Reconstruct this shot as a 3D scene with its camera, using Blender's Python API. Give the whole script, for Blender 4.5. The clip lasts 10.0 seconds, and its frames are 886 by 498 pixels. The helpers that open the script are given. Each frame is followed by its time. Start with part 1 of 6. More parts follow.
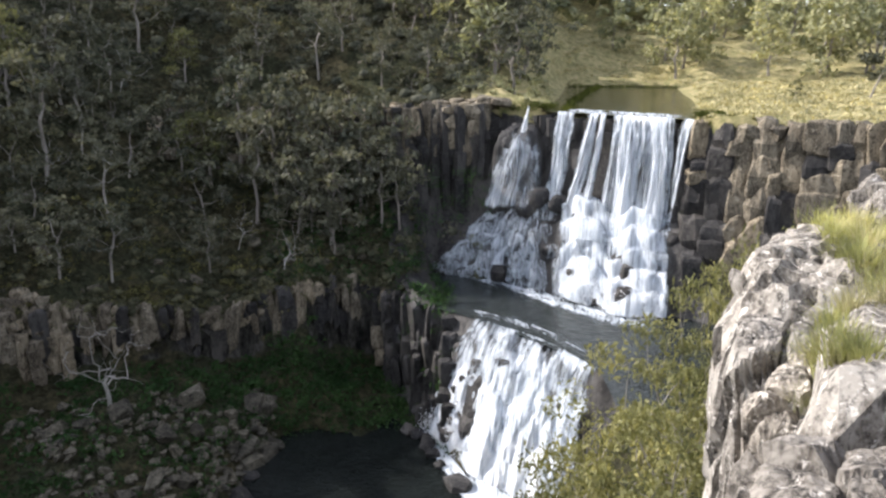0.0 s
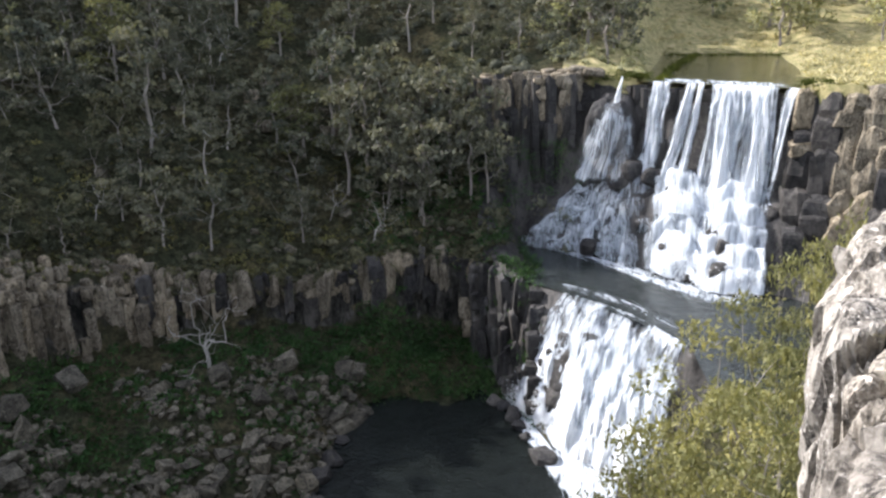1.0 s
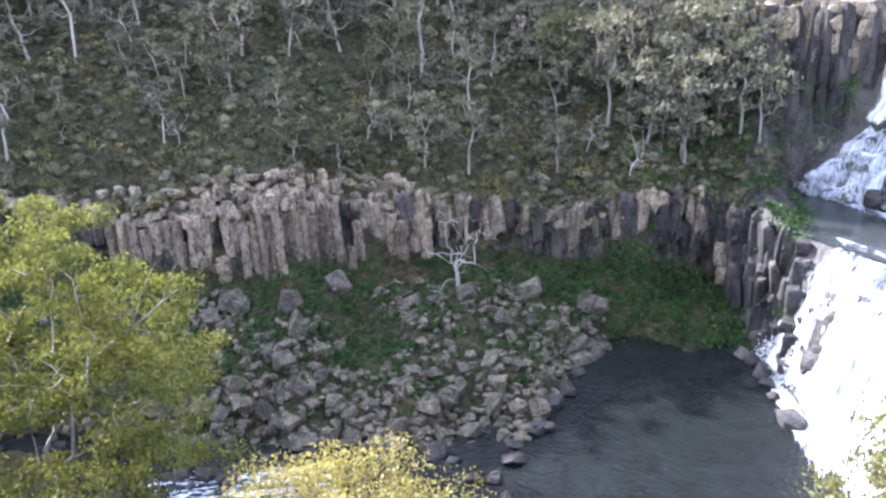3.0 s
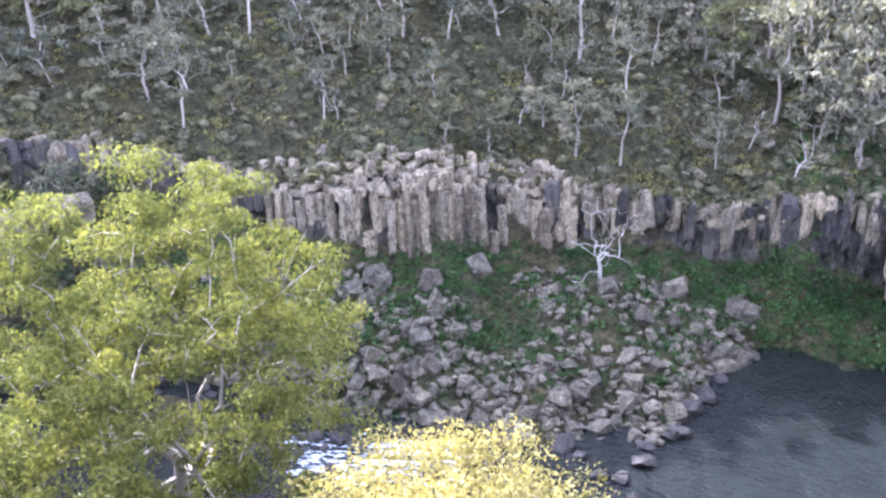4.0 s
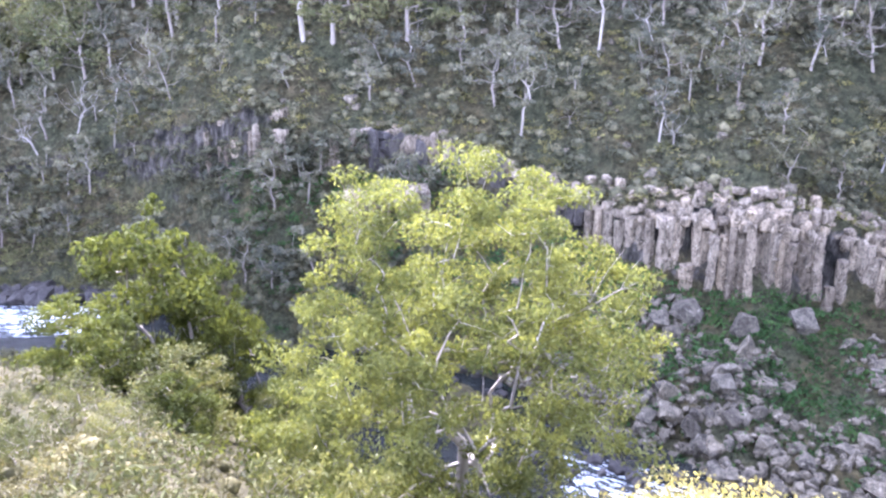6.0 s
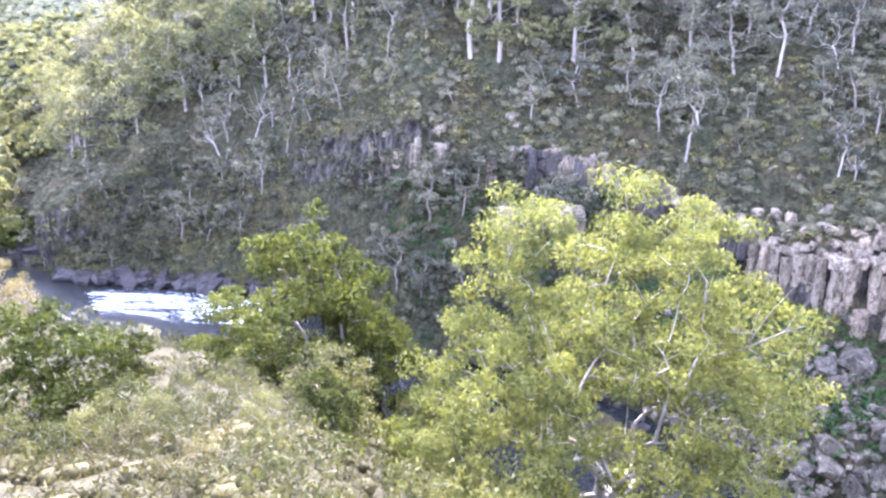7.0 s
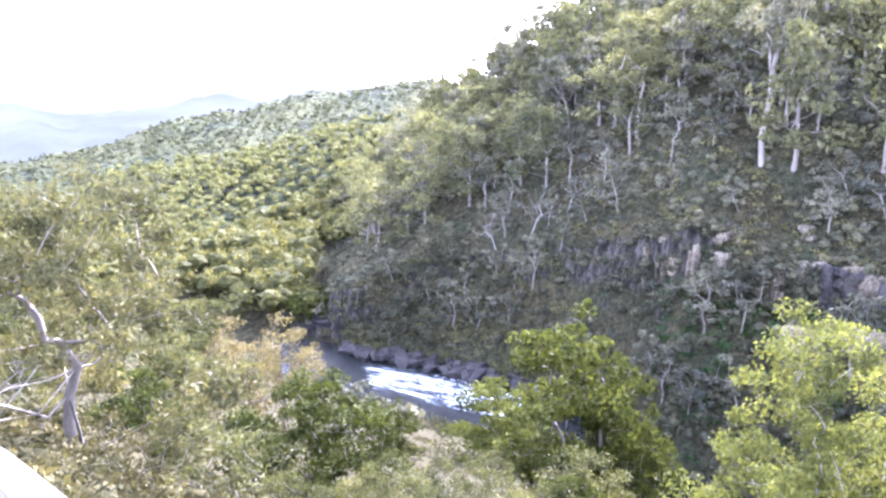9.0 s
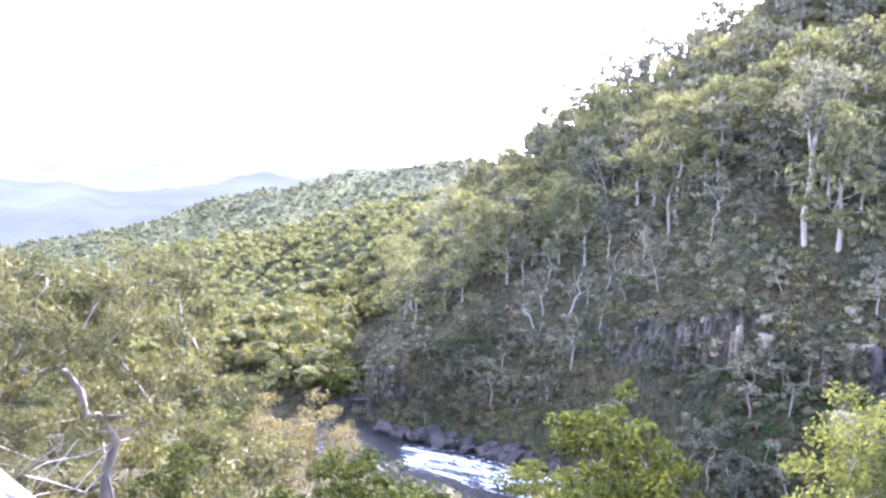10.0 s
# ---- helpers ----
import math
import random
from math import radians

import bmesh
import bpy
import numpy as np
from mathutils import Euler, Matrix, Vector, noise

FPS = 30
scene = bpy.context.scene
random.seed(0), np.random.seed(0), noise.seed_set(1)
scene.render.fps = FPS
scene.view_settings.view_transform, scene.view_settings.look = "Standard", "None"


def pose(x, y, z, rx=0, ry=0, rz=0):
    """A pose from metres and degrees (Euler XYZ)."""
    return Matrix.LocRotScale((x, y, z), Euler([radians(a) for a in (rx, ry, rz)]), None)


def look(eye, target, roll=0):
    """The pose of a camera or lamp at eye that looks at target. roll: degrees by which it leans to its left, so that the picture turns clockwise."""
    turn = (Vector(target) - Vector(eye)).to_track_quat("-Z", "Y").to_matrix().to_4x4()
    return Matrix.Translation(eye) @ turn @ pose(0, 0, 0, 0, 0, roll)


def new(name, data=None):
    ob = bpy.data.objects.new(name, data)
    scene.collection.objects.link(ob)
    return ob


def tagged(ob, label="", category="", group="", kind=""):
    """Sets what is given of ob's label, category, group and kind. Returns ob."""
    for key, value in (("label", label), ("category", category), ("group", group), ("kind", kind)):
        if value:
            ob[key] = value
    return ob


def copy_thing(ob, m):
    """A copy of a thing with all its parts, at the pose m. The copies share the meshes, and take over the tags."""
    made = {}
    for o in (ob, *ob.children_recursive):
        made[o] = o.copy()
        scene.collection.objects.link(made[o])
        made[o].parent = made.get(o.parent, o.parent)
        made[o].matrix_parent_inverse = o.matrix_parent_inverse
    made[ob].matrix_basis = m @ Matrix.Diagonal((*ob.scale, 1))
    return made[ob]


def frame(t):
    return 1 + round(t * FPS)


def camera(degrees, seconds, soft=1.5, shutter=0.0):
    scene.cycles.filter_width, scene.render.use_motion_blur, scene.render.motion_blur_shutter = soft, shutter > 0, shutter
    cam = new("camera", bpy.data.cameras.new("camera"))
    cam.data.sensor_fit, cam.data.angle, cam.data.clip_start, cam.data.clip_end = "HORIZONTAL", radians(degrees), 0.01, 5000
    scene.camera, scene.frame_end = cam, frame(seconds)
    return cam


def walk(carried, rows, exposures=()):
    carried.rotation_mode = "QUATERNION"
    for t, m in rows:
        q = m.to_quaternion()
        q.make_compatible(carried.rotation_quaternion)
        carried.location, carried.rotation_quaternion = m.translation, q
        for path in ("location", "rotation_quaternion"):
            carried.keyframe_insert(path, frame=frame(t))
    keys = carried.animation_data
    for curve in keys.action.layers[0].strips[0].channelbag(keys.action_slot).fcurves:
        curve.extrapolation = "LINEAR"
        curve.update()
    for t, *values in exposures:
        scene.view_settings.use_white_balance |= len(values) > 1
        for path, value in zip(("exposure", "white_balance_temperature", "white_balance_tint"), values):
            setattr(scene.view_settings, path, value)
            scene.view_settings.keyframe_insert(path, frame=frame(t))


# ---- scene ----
cam = camera(58.47, 10.0, soft=2.5)
PATH = [
    (0.0, pose(-0.000, -0.000, 0.000, 75.500, 0.001, 0.001)),
    (0.5, pose(-0.002, 0.007, 0.003, 74.518, 0.359, 2.308)),
    (1.0, pose(0.003, 0.004, 0.004, 73.542, 1.008, 6.355)),
    (1.5, pose(0.117, 0.021, 0.052, 72.407, 1.527, 10.640)),
    (2.0, pose(0.185, 0.066, 0.065, 71.051, 2.100, 15.700)),
    (3.5, pose(0.484, 0.292, 0.022, 68.445, 2.077, 30.424)),
    (4.0, pose(0.407, 0.360, -0.058, 68.455, 1.881, 36.418)),
    (4.5, pose(0.353, 0.374, -0.095, 68.735, 1.529, 41.897)),
    (5.0, pose(0.273, 0.398, -0.158, 69.135, 1.141, 47.918)),
    (5.5, pose(0.215, 0.393, -0.187, 69.634, 0.811, 53.854)),
    (6.0, pose(0.127, 0.370, -0.219, 70.308, 0.465, 60.646)),
    (7.5, pose(-0.079, 0.325, -0.274, 72.715, -0.383, 77.961)),
    (8.0, pose(-0.133, 0.321, -0.279, 74.360, -0.275, 83.942)),
    (8.5, pose(-0.191, 0.266, -0.313, 76.382, -0.108, 88.806)),
    (9.0, pose(-0.289, 0.165, -0.335, 78.743, -0.314, 92.112)),
    (9.5, pose(-0.288, 0.124, -0.316, 81.500, -0.398, 93.753)),
    (10.0, pose(-0.265, 0.111, -0.312, 84.322, -0.419, 94.850)),
]
EXPOSURES = [(0.0, 1.55, 6250, 14), (1.0, 1.75, 6150, 14), (2.0, 2.45, 5850, 17), (3.5, 3.75, 5550, 27), (5.5, 4.25, 5450, 33), (7.5, 4.45, 5350, 36), (10.0, 4.05, 5400, 33)]
from mathutils.bvhtree import BVHTree

walk(cam, PATH, EXPOSURES)

# ---- light ----
SUN_AZ, SUN_EL = 70.0, 36.0          # degrees to the left of +y, degrees up


def spot(az, r, z=0.0):
    """A place by its bearing (degrees to the left of +y), distance and height."""
    a = radians(az)
    return Vector((-r * math.sin(a), r * math.cos(a), z))


world = bpy.data.worlds.new("sky")
scene.world = world
world.use_nodes = True
wn = world.node_tree
sky = wn.nodes.new("ShaderNodeTexSky")
sky.sky_type = "NISHITA"
sky.sun_disc = False
sky.sun_elevation = radians(SUN_EL)
sky.sun_rotation = radians(-SUN_AZ)
sky.air_density, sky.dust_density, sky.ozone_density = 1.0, 3.0, 1.0
sky.altitude = 1200
wn.nodes["Background"].inputs["Strength"].default_value = 0.15
haze = wn.nodes.new("ShaderNodeHueSaturation")      # a thin white haze over the whole sky
haze.inputs["Saturation"].default_value = 0.4
wn.links.new(sky.outputs[0], haze.inputs["Color"])
wn.links.new(haze.outputs[0], wn.nodes["Background"].inputs["Color"])
sun = new("sun", bpy.data.lights.new("sun", "SUN"))
sun.data.energy, sun.data.angle, sun.data.color = 2.9, radians(0.6), (1.0, 0.95, 0.87)
sun.matrix_world = look(spot(SUN_AZ, 300 * math.cos(radians(SUN_EL)), 300 * math.sin(radians(SUN_EL))), (0, 0, 0))


# ---- materials ----
def material(name):
    m = bpy.data.materials.new(name)
    m.use_nodes = True
    t = m.node_tree
    return m, t, t.nodes["Principled BSDF"], t.nodes["Material Output"]


def noise_node(t, scale, detail=6.0, rough=0.55, stretch=(1, 1, 1), coords="Object", distort=0.0):
    c = t.nodes.new("ShaderNodeTexCoord")
    mp = t.nodes.new("ShaderNodeMapping")
    mp.inputs["Scale"].default_value = stretch
    n = t.nodes.new("ShaderNodeTexNoise")
    n.inputs["Scale"].default_value = scale
    n.inputs["Detail"].default_value = detail
    n.inputs["Roughness"].default_value = rough
    n.inputs["Distortion"].default_value = distort
    if coords == "World":
        g = t.nodes.new("ShaderNodeNewGeometry")
        t.links.new(g.outputs["Position"], mp.inputs["Vector"])
    else:
        t.links.new(c.outputs[coords], mp.inputs["Vector"])
    t.links.new(mp.outputs[0], n.inputs["Vector"])
    return n.outputs["Fac"]


def ramp(t, fac, stops):
    r = t.nodes.new("ShaderNodeValToRGB")
    e = r.color_ramp.elements
    while len(e) < len(stops):
        e.new(0.5)
    for el, (p, c) in zip(e, stops):
        el.position = p
        el.color = (*c, 1) if len(c) == 3 else c
    t.links.new(fac, r.inputs["Fac"])
    return r.outputs["Color"]


def mixed(t, fac, a, b, blend="MIX"):
    m = t.nodes.new("ShaderNodeMix")
    m.data_type, m.blend_type = "RGBA", blend
    for sock, v in ((m.inputs["Factor"], fac), (m.inputs["A"], a), (m.inputs["B"], b)):
        if isinstance(v, (int, float)):
            sock.default_value = v
        elif isinstance(v, tuple):
            sock.default_value = (*v, 1)
        else:
            t.links.new(v, sock)
    return m.outputs["Result"]


def step(t, value, lo, hi):
    m = t.nodes.new("ShaderNodeMapRange")
    m.interpolation_type = "SMOOTHSTEP"
    m.inputs["From Min"].default_value, m.inputs["From Max"].default_value = lo, hi
    t.links.new(value, m.inputs["Value"])
    return m.outputs["Result"]


def math_node(t, op, a, b):
    m = t.nodes.new("ShaderNodeMath")
    m.operation = op
    for sock, v in zip(m.inputs, (a, b)):
        if isinstance(v, (int, float)):
            sock.default_value = v
        else:
            t.links.new(v, sock)
    return m.outputs[0]


def bump(t, b, height, strength, dist):
    n = t.nodes.new("ShaderNodeBump")
    n.inputs["Strength"].default_value, n.inputs["Distance"].default_value = strength, dist
    t.links.new(height, n.inputs["Height"])
    t.links.new(n.outputs[0], b.inputs["Normal"])


def rock_material(name, dark, mid, pale, lichen, amount=0.5, scale=0.6, stretch=(1, 1, 0.35)):
    m, t, b, _ = material(name)
    big = noise_node(t, scale, 7, 0.6, stretch, "World")
    fine = noise_node(t, scale * 6, 6, 0.65, (1, 1, 1), "World")
    base = ramp(t, big, [(0.36, dark), (0.48, mid), (0.62, pale)])
    base = mixed(t, ramp(t, fine, [(0.42, (0, 0, 0)), (0.62, (0.75, 0.75, 0.75))]), base, pale)
    base = mixed(t, ramp(t, noise_node(t, scale * 3.1, 6, 0.7, stretch, "World"), [(0.36, (0.85, 0.85, 0.85)), (0.5, (0, 0, 0))]), base, dark)
    spots = noise_node(t, scale * 2.6, 8, 0.7, (1, 1, 1), "World", 0.6)
    base = mixed(t, step(t, spots, 0.66 - 0.2 * amount, 0.72 - 0.14 * amount), base, lichen)
    info = t.nodes.new("ShaderNodeObjectInfo")
    tone = ramp(t, info.outputs["Random"], [(0, (0.62, 0.6, 0.58)), (0.5, (0.95, 0.95, 0.95)), (1, (1.25, 1.2, 1.12))])
    base = mixed(t, 1.0, base, tone, "MULTIPLY")
    t.links.new(base, b.inputs["Base Color"])
    b.inputs["Roughness"].default_value = 0.9
    b.inputs["Specular IOR Level"].default_value = 0.25
    bump(t, b, math_node(t, "ADD", fine, big), 0.8, 0.25 / scale * 0.4)
    return m


basalt = rock_material("basalt", (0.026, 0.021, 0.015), (0.125, 0.105, 0.075), (0.25, 0.214, 0.158), (0.4, 0.36, 0.278), 0.42, 1.3, (1, 1, 0.45))
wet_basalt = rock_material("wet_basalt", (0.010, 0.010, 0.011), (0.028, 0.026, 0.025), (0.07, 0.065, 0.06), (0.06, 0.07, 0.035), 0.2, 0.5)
wet_basalt.node_tree.nodes["Principled BSDF"].inputs["Roughness"].default_value = 0.6
talus_rock = rock_material("talus_rock", (0.016, 0.015, 0.011), (0.056, 0.051, 0.038), (0.127, 0.115, 0.088), (0.235, 0.217, 0.168), 0.4, 1.1, (1, 1, 1))
near_rock = rock_material("lichen_rock", (0.02, 0.018, 0.016), (0.165, 0.145, 0.122), (0.38, 0.35, 0.305), (0.66, 0.62, 0.56), 0.5, 4.0, (1, 1, 0.4))


def leaf_material(name, a, b_, c, through_share=0.45):
    """Leaves: each leaf has a tone of its own, and lets part of the sun through."""
    m, t, b, out = material(name)
    g = t.nodes.new("ShaderNodeNewGeometry")
    info = t.nodes.new("ShaderNodeObjectInfo")
    col = ramp(t, g.outputs["Random Per Island"], [(0.0, tuple(0.5 * (p + q) for p, q in zip(a, b_))), (0.5, b_), (1.0, tuple(0.5 * (p + q) for p, q in zip(c, b_)))])
    tone = ramp(t, info.outputs["Random"], [(0, (0.72, 0.76, 0.78)), (0.5, (0.96, 0.96, 0.94)), (1, (1.22, 1.2, 1.14))])
    col = mixed(t, 1.0, col, tone, "MULTIPLY")
    patch = noise_node(t, 0.28, 4, 0.6, (1, 1, 1), "World")
    col = mixed(t, 1.0, col, ramp(t, patch, [(0.32, (0.6, 0.64, 0.66)), (0.5, (0.97, 0.97, 0.97)), (0.68, (1.4, 1.35, 1.25))]), "MULTIPLY")
    tuft_n = noise_node(t, 2.2, 5, 0.65, (1, 1, 1), "World")
    col = mixed(t, 1.0, col, ramp(t, tuft_n, [(0.3, (0.5, 0.52, 0.5)), (0.5, (0.95, 0.95, 0.95)), (0.7, (1.45, 1.4, 1.32))]), "MULTIPLY")
    t.links.new(col, b.inputs["Base Color"])
    b.inputs["Roughness"].default_value = 0.8
    b.inputs["Specular IOR Level"].default_value = 0.06
    tr = t.nodes.new("ShaderNodeBsdfTranslucent")
    t.links.new(mixed(t, 1.0, col, (1.2, 1.16, 0.7), "MULTIPLY"), tr.inputs["Color"])
    mx = t.nodes.new("ShaderNodeMixShader")
    mx.inputs[0].default_value = through_share
    t.links.new(b.outputs[0], mx.inputs[1])
    t.links.new(tr.outputs[0], mx.inputs[2])
    t.links.new(mx.outputs[0], out.inputs["Surface"])
    return m


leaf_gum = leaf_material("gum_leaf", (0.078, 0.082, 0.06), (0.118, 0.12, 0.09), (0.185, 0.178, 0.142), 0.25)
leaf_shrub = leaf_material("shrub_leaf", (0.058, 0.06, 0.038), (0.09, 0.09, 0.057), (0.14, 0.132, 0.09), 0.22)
leaf_gold = leaf_material("golden_leaf", (0.095, 0.105, 0.028), (0.135, 0.143, 0.04), (0.23, 0.225, 0.08), 0.36)
leaf_green = leaf_material("green_leaf", (0.032, 0.04, 0.009), (0.058, 0.069, 0.016), (0.11, 0.12, 0.035), 0.3)
leaf_olive = leaf_material("olive_leaf", (0.042, 0.049, 0.018), (0.074, 0.079, 0.031), (0.14, 0.138, 0.066), 0.28)
leaf_pale = leaf_material("pale_leaf", (0.066, 0.065, 0.028), (0.114, 0.109, 0.05), (0.2, 0.182, 0.098), 0.3)
leaf_far = leaf_material("far_leaf", (0.062, 0.064, 0.022), (0.1, 0.1, 0.036), (0.155, 0.15, 0.066), 0.3)
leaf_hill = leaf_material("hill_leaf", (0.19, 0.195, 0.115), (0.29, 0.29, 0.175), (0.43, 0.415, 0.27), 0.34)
leaf_herb = leaf_material("herb_leaf", (0.08, 0.084, 0.036), (0.12, 0.118, 0.052), (0.18, 0.16, 0.08), 0.25)
leaf_yellow = leaf_material("yellow_leaf", (0.12, 0.115, 0.042), (0.19, 0.174, 0.066), (0.31, 0.272, 0.125), 0.3)
leaf_tawny = leaf_material("tawny_leaf", (0.135, 0.138, 0.058), (0.225, 0.216, 0.098), (0.37, 0.345, 0.185), 0.34)
# greyer than the nearer ridge: distance haze put into the leaf colour
leaf_haze = leaf_material("hazy_forest_leaf", (0.062, 0.069, 0.037), (0.09, 0.097, 0.053), (0.125, 0.129, 0.077), 0.25)
leaf_canopy = leaf_material("canopy_leaf", (0.076, 0.082, 0.042), (0.12, 0.124, 0.063), (0.19, 0.184, 0.102), 0.3)
leaf_ridge = leaf_material("ridge_leaf", (0.09, 0.094, 0.031), (0.138, 0.141, 0.056), (0.2, 0.196, 0.085), 0.3)
leaf_bank = leaf_material("bank_leaf", (0.038, 0.037, 0.018), (0.066, 0.062, 0.03), (0.112, 0.102, 0.055), 0.28)
leaf_rust = leaf_material("rusty_leaf", (0.075, 0.067, 0.033), (0.125, 0.109, 0.057), (0.2, 0.173, 0.106), 0.3)
leaf_dark = leaf_material("dark_leaf", (0.022, 0.029, 0.006), (0.04, 0.05, 0.011), (0.078, 0.088, 0.023), 0.25)
leaf_dry = leaf_material("grass_blade", (0.2, 0.215, 0.09), (0.34, 0.34, 0.15), (0.5, 0.48, 0.27), 0.35)
leaf_meadow = leaf_material("meadow_blade", (0.24, 0.23, 0.13), (0.36, 0.33, 0.2), (0.5, 0.45, 0.3), 0.25)
leaf_moss = leaf_material("moss_blade", (0.026, 0.06, 0.022), (0.045, 0.092, 0.034), (0.085, 0.125, 0.05), 0.3)


def bark_material(name, dark, pale, scale):
    m, t, b, _ = material(name)
    n = noise_node(t, scale, 6, 0.6, (1, 1, 0.25), "World")
    f = noise_node(t, scale * 7, 4, 0.6, (1, 1, 0.4), "World")
    col = ramp(t, n, [(0.3, dark), (0.6, pale)])
    t.links.new(mixed(t, ramp(t, f, [(0.35, (0, 0, 0)), (0.7, (0.5, 0.5, 0.5))]), col, dark), b.inputs["Base Color"])
    b.inputs["Roughness"].default_value = 0.8
    bump(t, b, f, 0.4, 0.03)
    return m


bark_pale = bark_material("pale_bark", (0.12, 0.1, 0.08), (0.27, 0.24, 0.205), 1.2)
bark_white = bark_material("white_bark", (0.14, 0.122, 0.1), (0.31, 0.28, 0.24), 0.8)
bark_grey = bark_material("grey_bark", (0.10, 0.085, 0.07), (0.27, 0.24, 0.2), 1.5)
bark_dead = bark_material("dead_bark", (0.2, 0.18, 0.155), (0.4, 0.375, 0.335), 1.5)


def ground_material():
    """Earth, litter and grass on the flats, bare rock where it is steep."""
    m, t, b, _ = material("gorge_ground")
    g = t.nodes.new("ShaderNodeNewGeometry")
    up = t.nodes.new("ShaderNodeSeparateXYZ")
    t.links.new(g.outputs["Normal"], up.inputs[0])
    big = noise_node(t, 0.12, 6, 0.6, (1, 1, 1), "World")
    mid = noise_node(t, 0.7, 7, 0.65, (1, 1, 1), "World")
    fine = noise_node(t, 4.0, 5, 0.7, (1, 1, 1), "World")
    soil = ramp(t, mid, [(0.32, (0.048, 0.044, 0.027)), (0.5, (0.085, 0.076, 0.046)), (0.68, (0.125, 0.11, 0.07))])
    grass = ramp(t, fine, [(0.3, (0.05, 0.055, 0.034)), (0.6, (0.08, 0.084, 0.053)), (0.8, (0.12, 0.119, 0.077))])
    flat = mixed(t, step(t, big, 0.42, 0.6), soil, grass)
    blotch = noise_node(t, 1.1, 9, 0.78, (1, 1, 1), "World", 0.5)
    flat = mixed(t, 1.0, flat, ramp(t, blotch, [(0.36, (0.3, 0.33, 0.3)), (0.5, (0.9, 0.92, 0.86)), (0.64, (1.6, 1.5, 1.3))]), "MULTIPLY")
    stone = ramp(t, noise_node(t, 0.9, 8, 0.7, (1, 1, 0.4), "World"), [(0.4, (0.02, 0.02, 0.018)), (0.52, (0.075, 0.07, 0.06)), (0.66, (0.2, 0.185, 0.165))])
    steep = math_node(t, "ADD", up.outputs["Z"], math_node(t, "MULTIPLY", math_node(t, "SUBTRACT", mid, 0.5), 0.5))
    t.links.new(mixed(t, step(t, steep, 0.24, 0.42), stone, flat), b.inputs["Base Color"])
    b.inputs["Roughness"].default_value = 0.95
    b.inputs["Specular IOR Level"].default_value = 0.04
    bump(t, b, math_node(t, "ADD", math_node(t, "MULTIPLY", blotch, 2.0), fine), 1.0, 0.55)
    return m


def plain(name, stops, scale, rough=0.9, dist=0.05):
    m, t, b, _ = material(name)
    n = noise_node(t, scale, 7, 0.65, (1, 1, 1), "World")
    t.links.new(ramp(t, n, stops), b.inputs["Base Color"])
    b.inputs["Roughness"].default_value = rough
    b.inputs["Specular IOR Level"].default_value = 0.05
    bump(t, b, n, 0.6, dist)
    return m


ground_mat = ground_material()
meadow_ground = plain("meadow_ground", [(0.32, (0.1, 0.105, 0.045)), (0.45, (0.2, 0.185, 0.085)), (0.56, (0.3, 0.255, 0.13)), (0.7, (0.4, 0.34, 0.19))], 0.9, 0.95, 0.3)


def far_forest_material():
    """Closed forest far off: rounded crowns in relief, lit tops and shaded gaps painted in."""
    m, t, b, _ = material("forest_floor")
    g = t.nodes.new("ShaderNodeNewGeometry")
    v = t.nodes.new("ShaderNodeTexVoronoi")
    v.inputs["Scale"].default_value = 0.11
    v.inputs["Randomness"].default_value = 1.0
    t.links.new(g.outputs["Position"], v.inputs["Vector"])
    n = noise_node(t, 0.5, 6, 0.7, (1, 1, 1), "World")
    shape = math_node(t, "ADD", v.outputs["Distance"], math_node(t, "MULTIPLY", n, 0.5))
    # lit crown tops to dark gaps: shade between crowns put into the colour
    crown = ramp(t, shape, [(0.35, (0.085, 0.09, 0.047)), (0.75, (0.052, 0.058, 0.03)), (1.0, (0.018, 0.021, 0.013))])
    big = noise_node(t, 0.01, 5, 0.6, (1, 1, 1), "World")
    t.links.new(mixed(t, 1.0, crown, ramp(t, big, [(0.35, (0.7, 0.78, 0.85)), (0.65, (1.2, 1.15, 1.0))]), "MULTIPLY"), b.inputs["Base Color"])
    b.inputs["Roughness"].default_value = 0.95
    b.inputs["Specular IOR Level"].default_value = 0.03
    bump(t, b, math_node(t, "SUBTRACT", 1.0, shape), 0.9, 5.0)
    return m


forest_floor = far_forest_material()
bank_ground = plain("bank_ground", [(0.35, (0.015, 0.014, 0.008)), (0.5, (0.032, 0.029, 0.015)), (0.66, (0.06, 0.054, 0.028))], 1.6, 0.95, 0.25)


def water_material(name, colour, ripple, strength, rough=0.06):
    m, t, b, _ = material(name)
    n = noise_node(t, ripple, 4, 0.55, (1, 1, 1), "World", 0.4)
    n2 = noise_node(t, ripple * 0.22, 3, 0.5, (1, 1, 1), "World", 0.8)
    t.links.new(ramp(t, n2, [(0.3, colour), (0.7, tuple(c * 1.7 for c in colour))]), b.inputs["Base Color"])
    b.inputs["Roughness"].default_value = rough
    b.inputs["IOR"].default_value = 1.33
    bump(t, b, math_node(t, "ADD", n, math_node(t, "MULTIPLY", n2, 0.3)), strength, 0.25)
    return m


pool_water = water_material("pool_water", (0.006, 0.0075, 0.007), 2.2, 0.9, 0.06)
pool_water.node_tree.nodes["Principled BSDF"].inputs["Specular IOR Level"].default_value = 0.2
shallow_water = water_material("shallow_water", (0.018, 0.021, 0.02), 1.3, 0.8, 0.1)
calm_water = water_material("calm_water", (0.022, 0.022, 0.012), 0.8, 0.35, 0.05)


